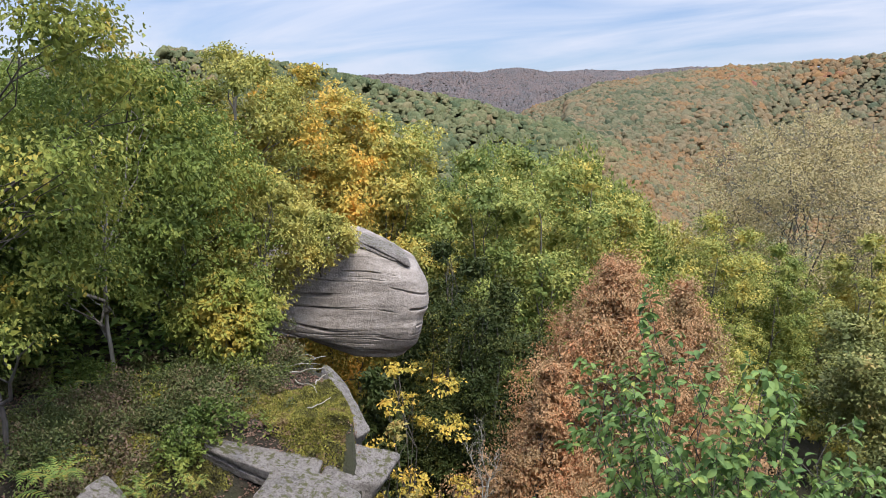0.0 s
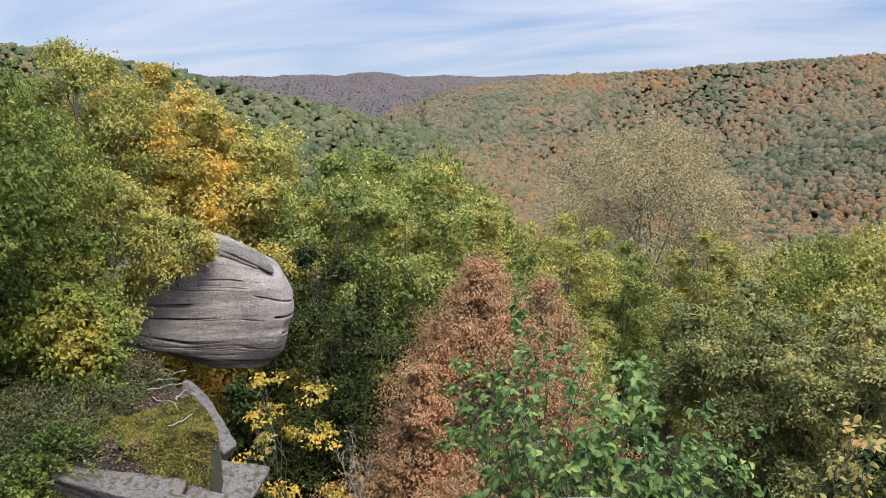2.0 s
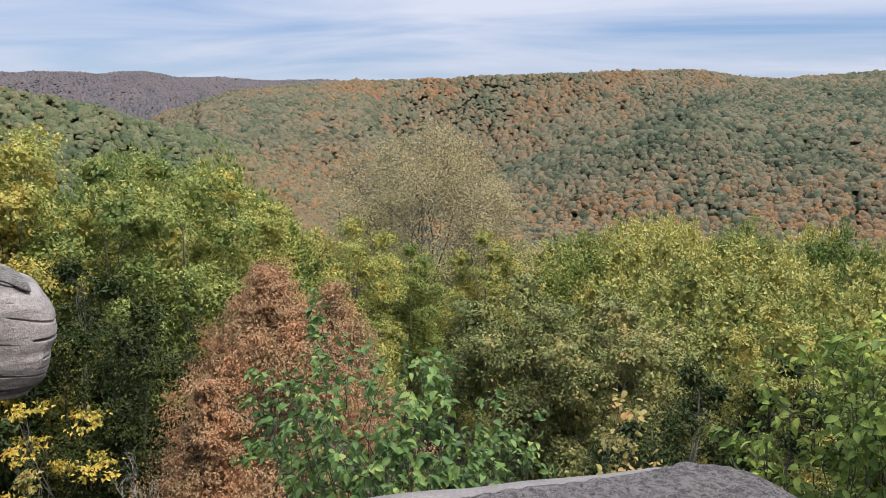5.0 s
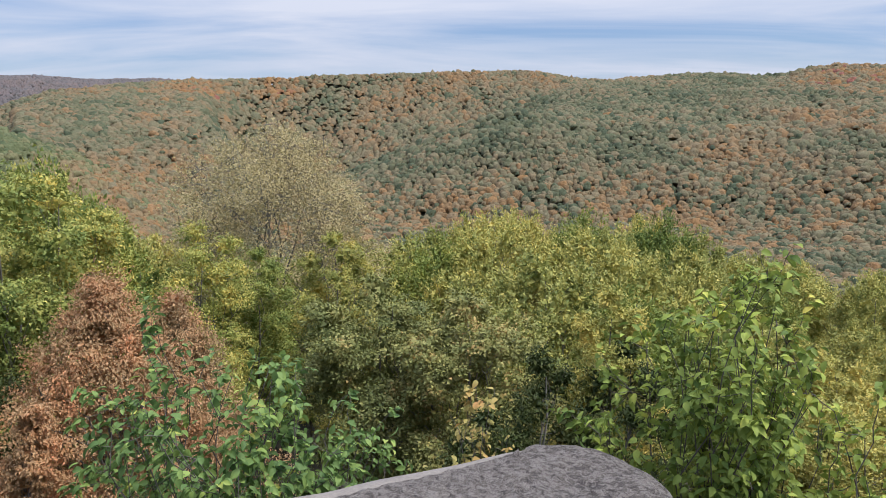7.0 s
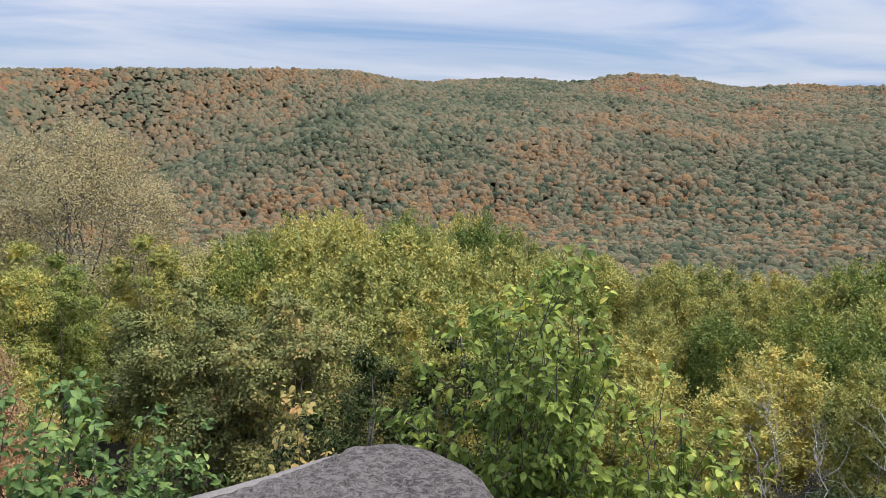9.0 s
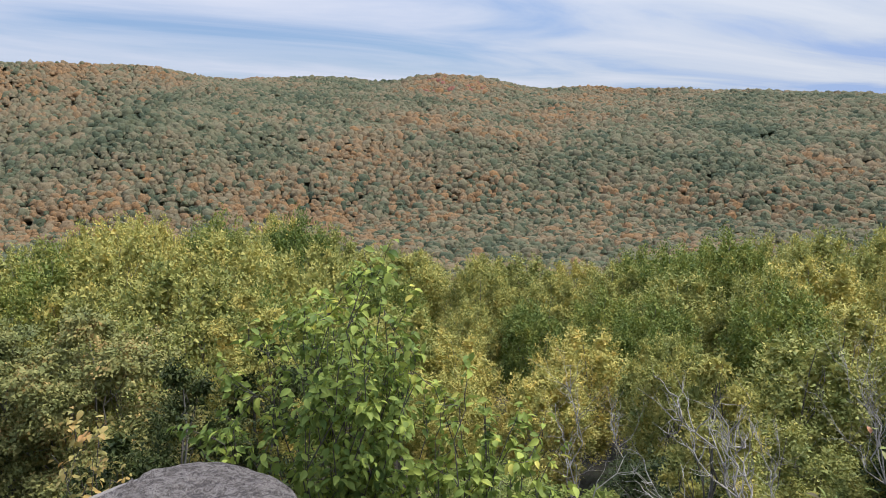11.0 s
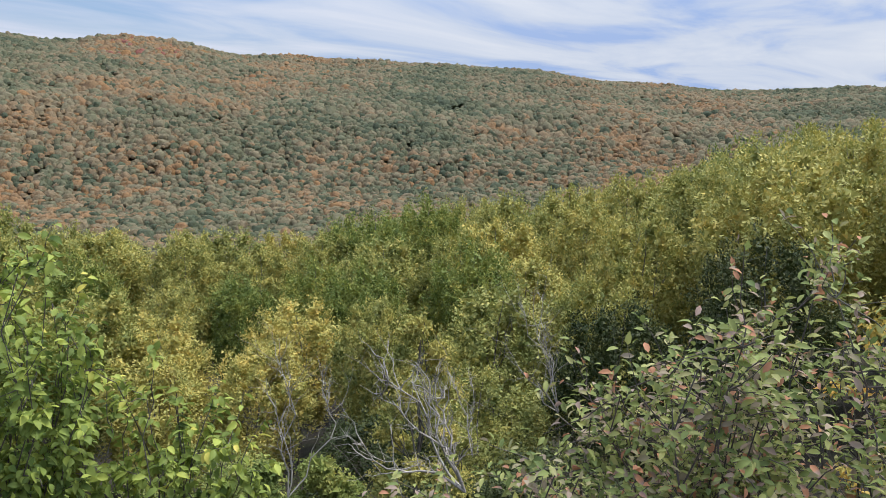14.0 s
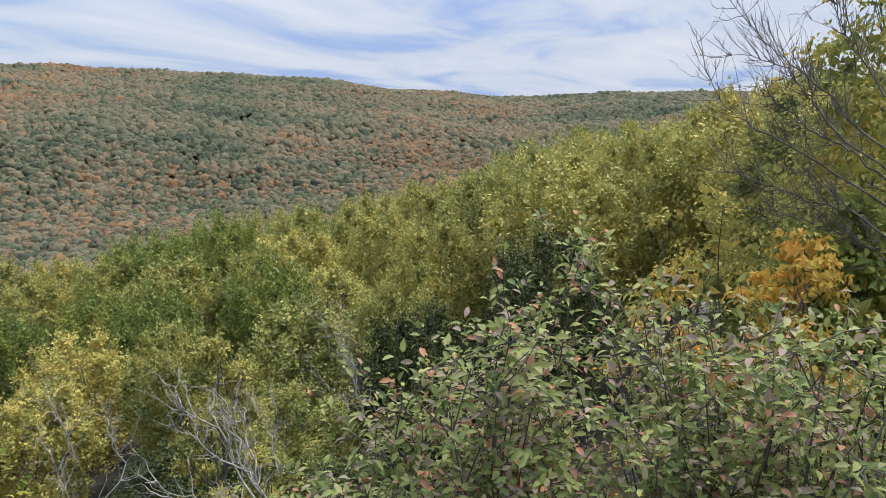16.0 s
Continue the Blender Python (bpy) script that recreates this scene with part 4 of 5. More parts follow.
def canopy():
    """The birch wood that fills the slope below: a few grown trees, repeated with their own turn and size."""
    rng = np.random.default_rng(77)
    text = "slender birch with yellow-green autumn leaves in the wood below the cliff"
    kinds = []
    for i, (mat, n, leaf, tri, words) in enumerate((
            (M_BIRCH, 25000, 0.112, True, text), (M_BIRCH, 25000, 0.112, True, text),
            (M_MID, 25000, 0.112, True, "leafy green tree turning yellow in the wood below the cliff"),
            (M_BIRCH, 12500, 0.155, True, text), (M_BIRCH, 12500, 0.155, True, text),
            (M_GREEN, 12500, 0.155, True, "green tree browning in the wood below the cliff"),
            # this kind's leaves hold the hollow's shade as colour
            (M_PAINTED_SHADE, 22000, 0.112, True, "dark green tree below the cliff, the hollow's shade put into its leaf colour"))):
        kinds.append(tree("birch_tree" if mat == M_BIRCH else "forest_tree", words, mat, M_BARK, (0, 0, 0), 13, 3.4, 300 + i, n, leaf, "plume", 0.3,
                          5, 0.1, 0.0, tri, lobes=44, lobe=0.3, tall=1.7, tufts=16, plume=0.35, deep=2.0))
    places = {k: [] for k in range(7)}
    for d, step, near in ((15.5, 2.9, True), (21, 3.8, True), (27, 4.6, True), (34, 5.0, False), (43, 5.2, False), (54, 5.4, False), (68, 5.6, False), (84, 6.0, False)):
        az = -44.0 if d < 40 else -34.0
        while az < 97:
            a, r = az + rng.uniform(-0.3, 0.3) * math.degrees(step / d), d * rng.uniform(0.93, 1.07)
            az += math.degrees(step / d) * rng.uniform(0.85, 1.15)
            el = float(np.interp(a, LINE_AZ, LINE_EL))
            top = EYE + 72 * math.tan(radians(el)) - rng.uniform(0, 1.3)
            if r > 72:
                top = EYE + r * math.tan(radians(el)) - rng.uniform(0.2, 1.2)
            top += 1.2
            if r < 38:
                top -= (38 - r) * 0.16
            if r < 18:
                top = min(top, height_at(-17.0 - rng.uniform(0, 3), r))
            if r < 50 and -16 < a < -3 or r < 30 and a < -12 or r < 26 and a > 62 or r < 32 and a < -22 or r < 31 and 0 < a < 22 or r < 18 and a < 25:
                continue
            x, y = polar(a, r)
            if r < 18 and 38 < a < 64:
                top = min(top, height_at(-22.5, r))
            z = float(ground_z(x, y))
            if top - z < 4:
                z = top - 4
            green = el > -2.5 and a < 0
            pool = ((2,) if green else (0, 1, 0, 1, 2)) if near else ((5, 3) if green else (3, 4, 3, 4, 5))
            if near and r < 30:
                # the nearest trees mostly take the kind with shade painted into its leaves
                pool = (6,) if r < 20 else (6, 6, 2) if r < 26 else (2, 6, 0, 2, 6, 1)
            k = pool[rng.integers(len(pool))]
            s = (top - z) / 13.0
            w = min(max(s, 0.85), 1.25) * rng.uniform(0.9, 1.15)
            m = pose(x, y, z, 0, 0, rng.uniform(0, 360)) @ Matrix.Diagonal((w, w, s, 1))
            places[k].append(m)
    for k, ms in places.items():
        for m in ms[1:]:
            copy_thing(kinds[k], m)
        kinds[k].matrix_basis = ms[0]


canopy()


def at(az, d):
    x, y = polar(az, d)
    return x, y, float(ground_z(x, y))


# single trees that stand out
tree("russet_tree", "maple with dry russet-brown leaves rising from below the cliff", M_RED, M_BARK, at(-24.2, 17.0), height_at(-8.4, 17.0), 3.9, 41,
     62000, 0.064, "cone", 0.48, 9, hang=0.7, lobes=60, lobe=0.24, tall=1.0, tufts=30)
tree("russet_tree", "smaller maple with rust-red leaves below the cliff", M_RED, M_BARK, at(-19.4, 17.4), height_at(-10.3, 17.4), 3.0, 42,
     30000, 0.064, "cone", 0.48, 6, hang=0.7, lobes=36, lobe=0.27, tall=1.0, tufts=28)
tree("russet_tree", "dry brown maple sapling low on the slope", M_RED, M_BARK, at(-29.4, 15.4), height_at(-17.0, 15.4), 1.9, 43,
     20000, 0.064, "cone", 0.4, 5, hang=0.7, lobes=22, lobe=0.32, tall=1.1, tufts=26)
tree("oak_tree", "bare-looking oak with sparse tan leaves and dark branches", M_TAN, M_BARK, at(-12.2, 58), height_at(1.7, 58), 8.0, 44,
     90000, 0.135, "dome", 0.3, 26, 0.3, 0.2, True, lobes=46, lobe=0.3, tall=0.95, tufts=60, loose=1.5, fill=0.0, twigs=1200)
for az, d, el, r, mat, n, seed, low, words in (
        (-17.2, 44, -5.5, 3.5, M_OLIVE, 29000, 51, 0.25, "rounded birch with bright yellow-green leaves"),
        (-13.2, 47, -7.6, 2.8, M_OLIVE, 20000, 57, 0.25, "rounded birch with yellow-green leaves"),
        (-7.4, 40, -6.6, 2.9, M_GOLD, 23000, 52, 0.25, "tree with golden yellow leaves"),
        (-4.2, 27, -10.2, 3.5, M_DARK, 44000, 53, 0.42, "broad dull green tree with pale branches below the cliff"),
        (2.8, 25, -11.2, 3.3, M_DARK, 41000, 54, 0.42, "broad dull green tree with browning edges below the cliff"),
        (14.0, 22, -11.0, 1.9, M_BIRCH, 14000, 55, 0.25, "slim tree with yellow leaves below the cliff"),
        (-31.0, 29, -0.3, 3.9, M_OLIVE, 35000, 56, 0.25, "tall full green tree yellowing at the top"),
        (-26.4, 31, -1.8, 3.0, M_OLIVE, 22000, 58, 0.25, "tall tree with yellowing leaves"),
        (-36.0, 27, -1.0, 3.3, M_MID, 24000, 59, 0.25, "tall green tree beyond the outcrop"),
        (-40.2, 28, 1.2, 3.1, M_OLIVE, 24000, 60, 0.25, "tall tree with yellow-green leaves beyond the outcrop"),
        (-44.4, 25, 2.8, 2.8, M_GOLD, 22000, 61, 0.25, "tall tree with golden leaves behind the outcrop"),
        (-50.8, 25, 5.8, 2.9, M_GOLD, 18000, 161, 0.25, "golden tree behind the outcrop"),
        (-46.3, 26, 3.9, 3.0, M_GOLD, 18000, 162, 0.25, "golden yellow tree behind the outcrop"),
        (-42.2, 26, 1.7, 3.0, M_OLIVE, 18000, 163, 0.25, "olive-yellow tree beyond the outcrop"),
        (-48.5, 24, 5.4, 2.9, M_GOLD, 18000, 62, 0.25, "thin-topped golden tree behind the outcrop"),
        (-53.2, 22, 6.8, 2.3, M_BIRCH, 14000, 63, 0.25, "tall tree with thin yellow-green crown"),
        # next five: shade is painted into the leaf colour
        (-33.6, 20.5, -11.0, 2.2, M_PAINTED_SHADE, 20000, 64, 0.25, "dense green tree in the gap below the cliff, shade put into its leaf colour"),
        (-37.6, 22, -8.0, 2.3, M_PAINTED_SHADE, 20000, 65, 0.25, "dense green tree beside the outcrop, shade put into its leaf colour"),
        # these three are added to make the hollow dark
        (9.0, 20, -15.8, 2.2, M_PAINTED_SHADE, 13000, 91, 0.1, "tree added below the cliff, leaves coloured as the hollow's shade"),
        (15.5, 21, -15.0, 2.0, M_PAINTED_SHADE, 11000, 92, 0.1, "tree added below the cliff, leaves coloured as the hollow's shade"),
        (4.0, 16, -20.5, 1.6, M_PAINTED_SHADE, 9000, 93, 0.1, "low tree added below the cliff, leaves coloured as the hollow's shade"),
        (50.0, 19, -15.4, 1.6, M_BIRCH, 11000, 66, 0.1, "small bright yellow-green birch on the slope"),
        (42.0, 14, -25.5, 1.3, M_MID, 9000, 67, 0.1, "low yellow-green birch thicket on the slope"),
        (37.5, 13, -25.8, 1.2, M_MID, 7000, 68, 0.1, "low yellow-green birch thicket on the slope")):
    tree("deciduous_tree", words + ("" if "slope" in words or "cliff" in words or "outcrop" in words else " in the wood below"), mat, M_BARK, at(az, d), height_at(el, d), r, seed,
         n, 0.088 if d < 24 else 0.11, "round", low, 7, hang=0.35, tri=d > 24, lobe=0.37, deep=2.4)

# wood behind the ledge
for az, d, el, r, seed, mat in ((-58, 19, 4.5, 2.2, 171, M_GREEN), (-63.5, 18, 4.0, 2.2, 172, M_GREEN), (-69, 17, 5, 2.3, 173, M_GREEN), (-75, 16, 6, 2.3, 174, M_DARK), (-60.5, 26, 6, 2.8, 175, M_BIRCH),
                                (-67, 25, 6, 2.8, 176, M_GREEN), (-74, 24, 7, 2.8, 177, M_GREEN), (-54.5, 18.5, -1, 1.5, 178, M_GREEN)):
    tree("forest_tree", "leafy green tree in the wood behind the ledge", mat, M_BARK, at(az, d), height_at(el, d), r, seed, 9000, 0.1, "round", 0.12, 6, hang=0.4)

# leaning birches over the ledge
for az, d, el, r, n, low, seed, mat, bark, thick, words in (
        (-62.7, 13.0, 7, 2.3, 16000, 0.22, 71, M_GREEN, M_BIRCHBARK, 0.04, "slender birch with a pale trunk and green leaves on the ledge"),
        (-70.0, 10.2, 23, 2.1, 30000, 0.18, 72, M_GREEN, M_TWIG, 0.035, "tall birch with green leaves and dark branches on the ledge"),
        (-57.5, 14.5, 3.5, 1.8, 12000, 0.15, 73, M_GREEN, M_BARK, 0.04, "green birch in front of the outcrop"),
        (-66.5, 14.5, 2.0, 1.9, 12000, 0.1, 79, M_GREEN, M_BARK, 0.04, "leafy green birch at the back of the ledge"),
        (-71.5, 12.6, 1.0, 1.7, 10000, 0.1, 80, M_GREEN, M_BARK, 0.035, "leafy green birch at the back of the ledge"),
        (-52.2, 15.8, -1.5, 1.35, 9000, 0.2, 74, M_BIRCH, M_BARK, 0.03, "yellowing birch leaning over the outcrop"),
        (-54.6, 12.6, -9.6, 0.95, 6500, 0.05, 75, M_GREEN, M_TWIG, 0.02, "young bright green sapling at the back of the ledge")):
    tree("birch_tree", words, mat, bark, at(az, d), height_at(el, d), r, seed, n, 0.075 if d > 11 else 0.062, "round", low, 9, thick, 0.6, lobe=0.4, tall=0.7,
         fill=0.7, lobes=24)

def dead_tree(label, base, tips, seed, r0=0.06, wood=None, name="dead_tree", category="dead tree"):
    rng = np.random.default_rng(seed)
    ob = tagged(new(name), label, category)
    bx, by, bz = base
    ob.matrix_basis = pose(bx, by, bz)
    for tip in tips:
        e = np.array(tip) - np.array(base)
        p = bent(rng, (0, 0, 0), e, 10, 0.12, 0.03)
        pieces = [tube(p, np.linspace(r0, r0 * 0.25, 10), 6)]
        for k in range(13):
            i = rng.integers(2, 9)
            L = np.linalg.norm(e) * rng.uniform(0.13, 0.36)
            q = p[i] + unit(unit(e) * 0.7 + rng.normal(0, 0.55, 3) + np.array([0, 0, 0.35])) * L
            b = bent(rng, p[i], q, 6, 0.12)
            pieces.append(tube(b, np.linspace(r0 * 0.45, r0 * 0.12, 6), 5))
            for _ in range(3):
                j = rng.integers(2, 6)
                q2 = b[j] + unit(unit(q - p[i]) + rng.normal(0, 0.6, 3)) * L * 0.5
                pieces.append(tube(bent(rng, b[j], q2, 4, 0.1), np.linspace(r0 * 0.2, r0 * 0.07, 4), 4))
        part("branch", fast_mesh("branch", *join(pieces), True), wood or M_DEAD, ob)
    return ob


def spot(az, el, d):
    x, y = polar(az, d)
    return x, y, height_at(el, d)


tx, ty, tz = spot(-47.3, -9.4, 16.9)
tree("yellowing_bush", "yellow-green bush growing on top of the outcrop", M_BIRCH, M_TWIG, (tx, ty, tz), height_at(-5.4, 16.9), 0.95, 70, 4500, 0.07, "round", 0.05, 5, 0.025, 0.6, category="bush", lobes=14)
tree("yellow_sapling", "slender sapling with bright orange-yellow leaves in the gap", M_YELLOW, M_TWIG, at(-40.3, 13.5), height_at(-17.4, 13.5), 1.3, 76, 3600, 0.078, "dome", 0.35, 10, 0.03, 0.4,
     category="sapling", lobes=26, lobe=0.34, tall=0.35, tufts=9, fill=0.0, twigs=70)
tree("yellow_sapling", "low sapling with pale yellow leaves under the ledge", M_CREAM, M_TWIG, at(-41.8, 11.5), height_at(-22.0, 11.5), 0.5, 77, 1500, 0.08, "round", 0.1, 5, 0.025, 0.5,
     category="sapling", lobes=10, fill=0.2)
# the bush's leaf colour is darkened to stand for shade in the gap
tree("green_bush", "tangled green bush at the foot of the outcrop, shade put into its leaf colour", M_PAINTED_SHADE, M_TWIG, at(-43.3, 14.5), height_at(-17.6, 14.5), 0.9, 78, 4500, 0.085, "round", 0.05, 5, 0.03, 0.5, category="bush")


# ---- plants on the ledge ----
def tuft(label, mat, at_, r, h, n, leaf, seed, name="heath_shrub", stretch=(0.7, 0.7, 1.0)):
    """A low twiggy shrub."""
    rng = np.random.default_rng(seed)
    ob = tagged(new(name), label, "shrub")
    ob.matrix_basis = pose(*at_)
    cl = np.stack([rng.normal(0, r * 0.5, 40), rng.normal(0, r * 0.5, 40), rng.uniform(0.15, 1, 40) * h], -1)
    cl[:, 2] *= np.exp(-(cl[:, 0] ** 2 + cl[:, 1] ** 2) / (2 * r * r))
    stems = [tube(bent(rng, (c[0] * 0.3, c[1] * 0.3, -0.05), c, 5, 0.1), np.linspace(0.006, 0.002, 5), 4) for c in cl[:22]]
    tagged(part("brushwood", fast_mesh("brushwood", *join(stems), True), M_TWIG, ob), kind="stuff")
    part("foliage", fast_mesh("foliage", *foliage(rng, cl, r * 0.35, n, leaf, stretch, -0.3)), mat, ob)
    return ob


def fern(label, at_, size, seed, count=9):
    """Arching fronds from one crown, each with paired leaflets."""
    rng = np.random.default_rng(seed)
    ob = tagged(new("fern"), label, "fern")
    ob.matrix_basis = pose(*at_)
    for k in range(count):
        a = 2 * math.pi * k / count + rng.uniform(-0.3, 0.3)
        L = size * rng.uniform(0.75, 1.2)
        s = np.linspace(0, 1, 15)
        p = np.stack([np.cos(a) * s * L * 0.85, np.sin(a) * s * L * 0.85, L * (0.9 * s - 0.75 * s ** 2.2)], -1)
        v, f = [], []
        side = np.array([-math.sin(a), math.cos(a), 0])
        for i in range(2, 15):
            w = L * 0.24 * math.sin(math.pi * min(1, (1 - s[i]) * 0.92 + 0.06)) ** 0.8 * (1 - 0.5 * s[i])
            for sg in (-1, 1):
                q = p[i] + side * sg * w + (p[i] - p[i - 1]) * 0.8 + np.array([0, 0, -0.15 * w])
                n = len(v)
                v += [p[i] - (p[i] - p[i - 1]) * 0.4, q, p[i] + (p[i] - p[i - 1]) * 0.3, (p[i] + q) / 2 + np.array([0, 0, 0.02 * size])]
                f.append((n, n + 3, n + 1, n + 2) if sg > 0 else (n, n + 2, n + 1, n + 3))
        part("frond", fast_mesh("frond", np.array(v), np.array(f)), M_FERN, ob)
    return ob


lrng = np.random.default_rng(19)
kinds_ = [tuft("low heath shrub with dull olive and grey-brown twigs on the ledge", M_HEATH, (0, 0, 0), 0.5, 0.38, 2200, 0.045, 400 + i) for i in range(3)]
kinds_.append(tuft("low green shrub on the ledge", M_GREEN, (0, 0, 0), 0.42, 0.4, 1500, 0.055, 404, "green_shrub"))
spots_ = {k: [] for k in range(4)}
for az, d in [(-47.6, 14.4), (-48.0, 15.2), (-51.5, 14.6), (-50.2, 15.2), (-52.8, 14.9), (-53.5, 11.8), (-52.2, 11.4), (-54.8, 11.6), (-56.2, 11.3), (-55.2, 10.7), (-57.5, 11.0), (-58.8, 11.6),
              (-60.2, 11.2), (-59.4, 10.5), (-61.8, 11.6), (-63.5, 11.2), (-61.5, 10.6), (-65.0, 11.4), (-66.6, 11.0), (-64.0, 10.4), (-68.3, 11.2), (-70, 10.6), (-67.5, 10.2), (-72, 11.0),
              (-57.5, 12.3), (-60.5, 12.9), (-64.5, 12.6), (-68.0, 12.8), (-71.5, 12.5), (-56.2, 10.2), (-58.6, 10.0), (-50.8, 12.2), (-62.8, 10.0), (-66.0, 9.9)]:
    k = int(lrng.integers(4)) if d < 14 else int(lrng.integers(3))
    x, y, z = at(az, d)
    m = pose(x, y, z - 0.03, 0, 0, lrng.uniform(0, 360)) @ Matrix.Scale(lrng.uniform(0.7, 1.15), 4)
    spots_[k].append(m)
for k, ms in spots_.items():
    for m in ms[1:]:
        copy_thing(kinds_[k], m)
    kinds_[k].matrix_basis = ms[0]
for az, d, size, words in ((-60.8, 11.9, 0.55, "yellowing"), (-59.4, 12.2, 0.6, "yellow-green"), (-64.2, 12.4, 0.6, "green"), (-66.5, 12.0, 0.55, "green"), (-70.5, 9.9, 0.7, "dark green"), (-69.2, 9.6, 0.6, "dark green"),
                           (-68.6, 10.1, 0.6, "dark green"), (-62.0, 11.0, 0.35, "yellow"), (-66.8, 8.9, 0.45, "green"), (-61.7, 8.9, 0.4, "bright green"), (-67.0, 9.4, 0.4, "green"), (-57.5, 8.9, 0.3, "green")):
    x, y, z = at(az, d)
    if d < 9.5:
        z = height_at(-23.0 if az < -64 else -25.0, d)
    fern(words + " fern with arching fronds on the ledge", (x, y, z), size, int(-az * 100))


def ground_cover(name, label, mat, az0, az1, d0, d1, n, leaf, seed, rise=0.0, flat=True):
    rng = np.random.default_rng(seed)
    az, d = rng.uniform(az0, az1, n), rng.uniform(d0, d1, n)
    x, y = d * np.sin(np.radians(az)), d * np.cos(np.radians(az))
    keep = fbm(x * 2.0, y * 2.0, seed, 3) > -0.25
    x, y = x[keep], y[keep]
    p = np.stack([x, y, ground_z(x, y) + 0.012 + rng.uniform(0, rise, len(x))], -1)
    axis = rng.normal(0, 1, (len(x), 3)) * (1, 1, 0.25)
    face = np.array([0, 0, 1.0]) + rng.normal(0, 0.35, (len(x), 3))
    L = leaf * rng.uniform(0.6, 1.3, len(x))
    tagged(part(name, fast_mesh(name, *leaf_shapes(p, axis, face, L, L * 0.6)), mat), label, "ground cover", kind="stuff")


# both covers use leaves with the slope's shade painted in
ground_cover("slope_undergrowth", "ferny undergrowth on the steep slope, shade put into its dark green", M_UNDER_SHADE, -44, 66, 3.9, 22, 42000, 0.17, 63, 0.6)
ground_cover("slope_brush", "brush among the dead trees on the slope, shade put into its dark green", M_UNDER_SHADE, 24, 68, 7, 19, 20000, 0.16, 65, 1.2)
ground_cover("ledge_undergrowth", "shaded green ferns and seedlings under the birches behind the ledge", M_FERN, -80, -53, 12.4, 20, 9000, 0.17, 64, 0.9)
ground_cover("fallen_leaves", "dry pinkish-brown fallen leaves on the ledge", M_LITTER, -54, -44.8, 9.6, 15.5, 11000, 0.05, 61)
ground_cover("ledge_litter", "dry brown leaves and bits on the ledge", M_LITTER, -76, -52, 8.8, 13.5, 7000, 0.06, 62)


def moss(label, patches, seed):
    """Cushions of fine upright moss, thick in the middle and thinning to an uneven edge."""
    for az, d, r, n in patches:
        rng = np.random.default_rng(seed + int(-az * 10))
        cx, cy, _ = at(az, d)
        n = int(n * 1.9)
        a, q = rng.uniform(0, 2 * np.pi, n), rng.uniform(0, 1, n) ** 0.6
        rad = r * (1 + 0.35 * fbm(np.cos(a) * 2, np.sin(a) * 2, seed, 3))
        x, y = cx + np.cos(a) * q * rad, cy + np.sin(a) * q * rad
        p = np.stack([x, y, ground_z(x, y) + 0.05 * (1 - q * q) + 0.03 * fbm(x * 8, y * 8, seed + 1, 2)], -1)
        axis = rng.normal(0, 0.6, (n, 3)) + np.array([0, 0, 0.7])
        face = rng.normal(0, 1, (n, 3)) * (1, 1, 0.6) + np.array([0, 0, 0.9])
        L = 0.034 * rng.uniform(0.6, 1.4, n)
        tagged(part("moss_cushion", fast_mesh("moss_cushion", *leaf_tris(p, axis, face, L, L * 0.9)), M_MOSS), label, "moss")


moss("yellow-green moss cushion on the cliff edge", [(-48.9, 10.5, 0.5, 3200), (-50.4, 10.6, 0.42, 2600), (-47.4, 10.35, 0.45, 2600), (-51.8, 10.9, 0.4, 2000), (-47.3, 10.9, 0.62, 5200), (-49.6, 12.6, 0.42, 2200), (-48.6, 10.2, 0.35, 1800), (-48.2, 13.2, 0.45, 2200), (-50.6, 11.0, 0.4, 2400), (-46.9, 10.2, 0.4, 2400), (-53.0, 11.1, 0.35, 1700)], 5)
moss("olive moss on the bank of the ledge", [(-61.5, 9.9, 0.5, 3000), (-56.8, 9.9, 0.35, 1500), (-65.5, 9.9, 0.4, 1700)], 8)
for az, d, turn, L in ((-49.2, 12.0, 30, 0.7), (-48.2, 12.2, 75, 0.5), (-48.8, 11.2, -20, 0.9), (-47.8, 10.6, 80, 0.4), (-48.4, 11.8, 50, 0.65), (-49.0, 12.4, 5, 0.6), (-47.6, 11.4, 110, 0.35)):
    x, y, z = at(az, d)
    rng = np.random.default_rng(int(L * 100))
    v, f = tube(bent(rng, (-L / 2, 0, 0), (L / 2, 0, 0.05), 8, 0.08), np.linspace(0.011, 0.005, 8), 6)
    tagged(part("fallen_stick", fast_mesh("fallen_stick", v, f, True), M_DEAD, m=pose(x, y, z + 0.07, 0, 0, turn)), "bleached dead stick lying on the moss", "stick")

dead_tree("fallen grey dead tree with bare forked branches", spot(54.0, -28.5, 10.6), [spot(46.5, -18.5, 11.4), spot(44.8, -25.0, 9.9), spot(49.5, -19.0, 11.2), spot(48.0, -22, 10.8), spot(52.2, -21.0, 11.0)], 81, 0.024)
dead_tree("upright grey dead stem with bare twigs", spot(39.4, -28.5, 11.5), [spot(39.1, -17.0, 12), spot(42.0, -18.5, 12), spot(38.0, -20, 12)], 82, 0.013)
dead_tree("grey dead sapling with bare branches", spot(54.5, -26, 12), [spot(52.5, -20.0, 12.5), spot(54.1, -20.5, 12.5)], 83, 0.011)
dead_tree("cluster of grey bare branches on the slope", spot(61.3, -22.5, 14), [spot(58.1, -14.0, 14.5), spot(59.7, -13.8, 14.5), spot(56.8, -17.0, 14), spot(61.1, -15, 14)], 84, 0.012)
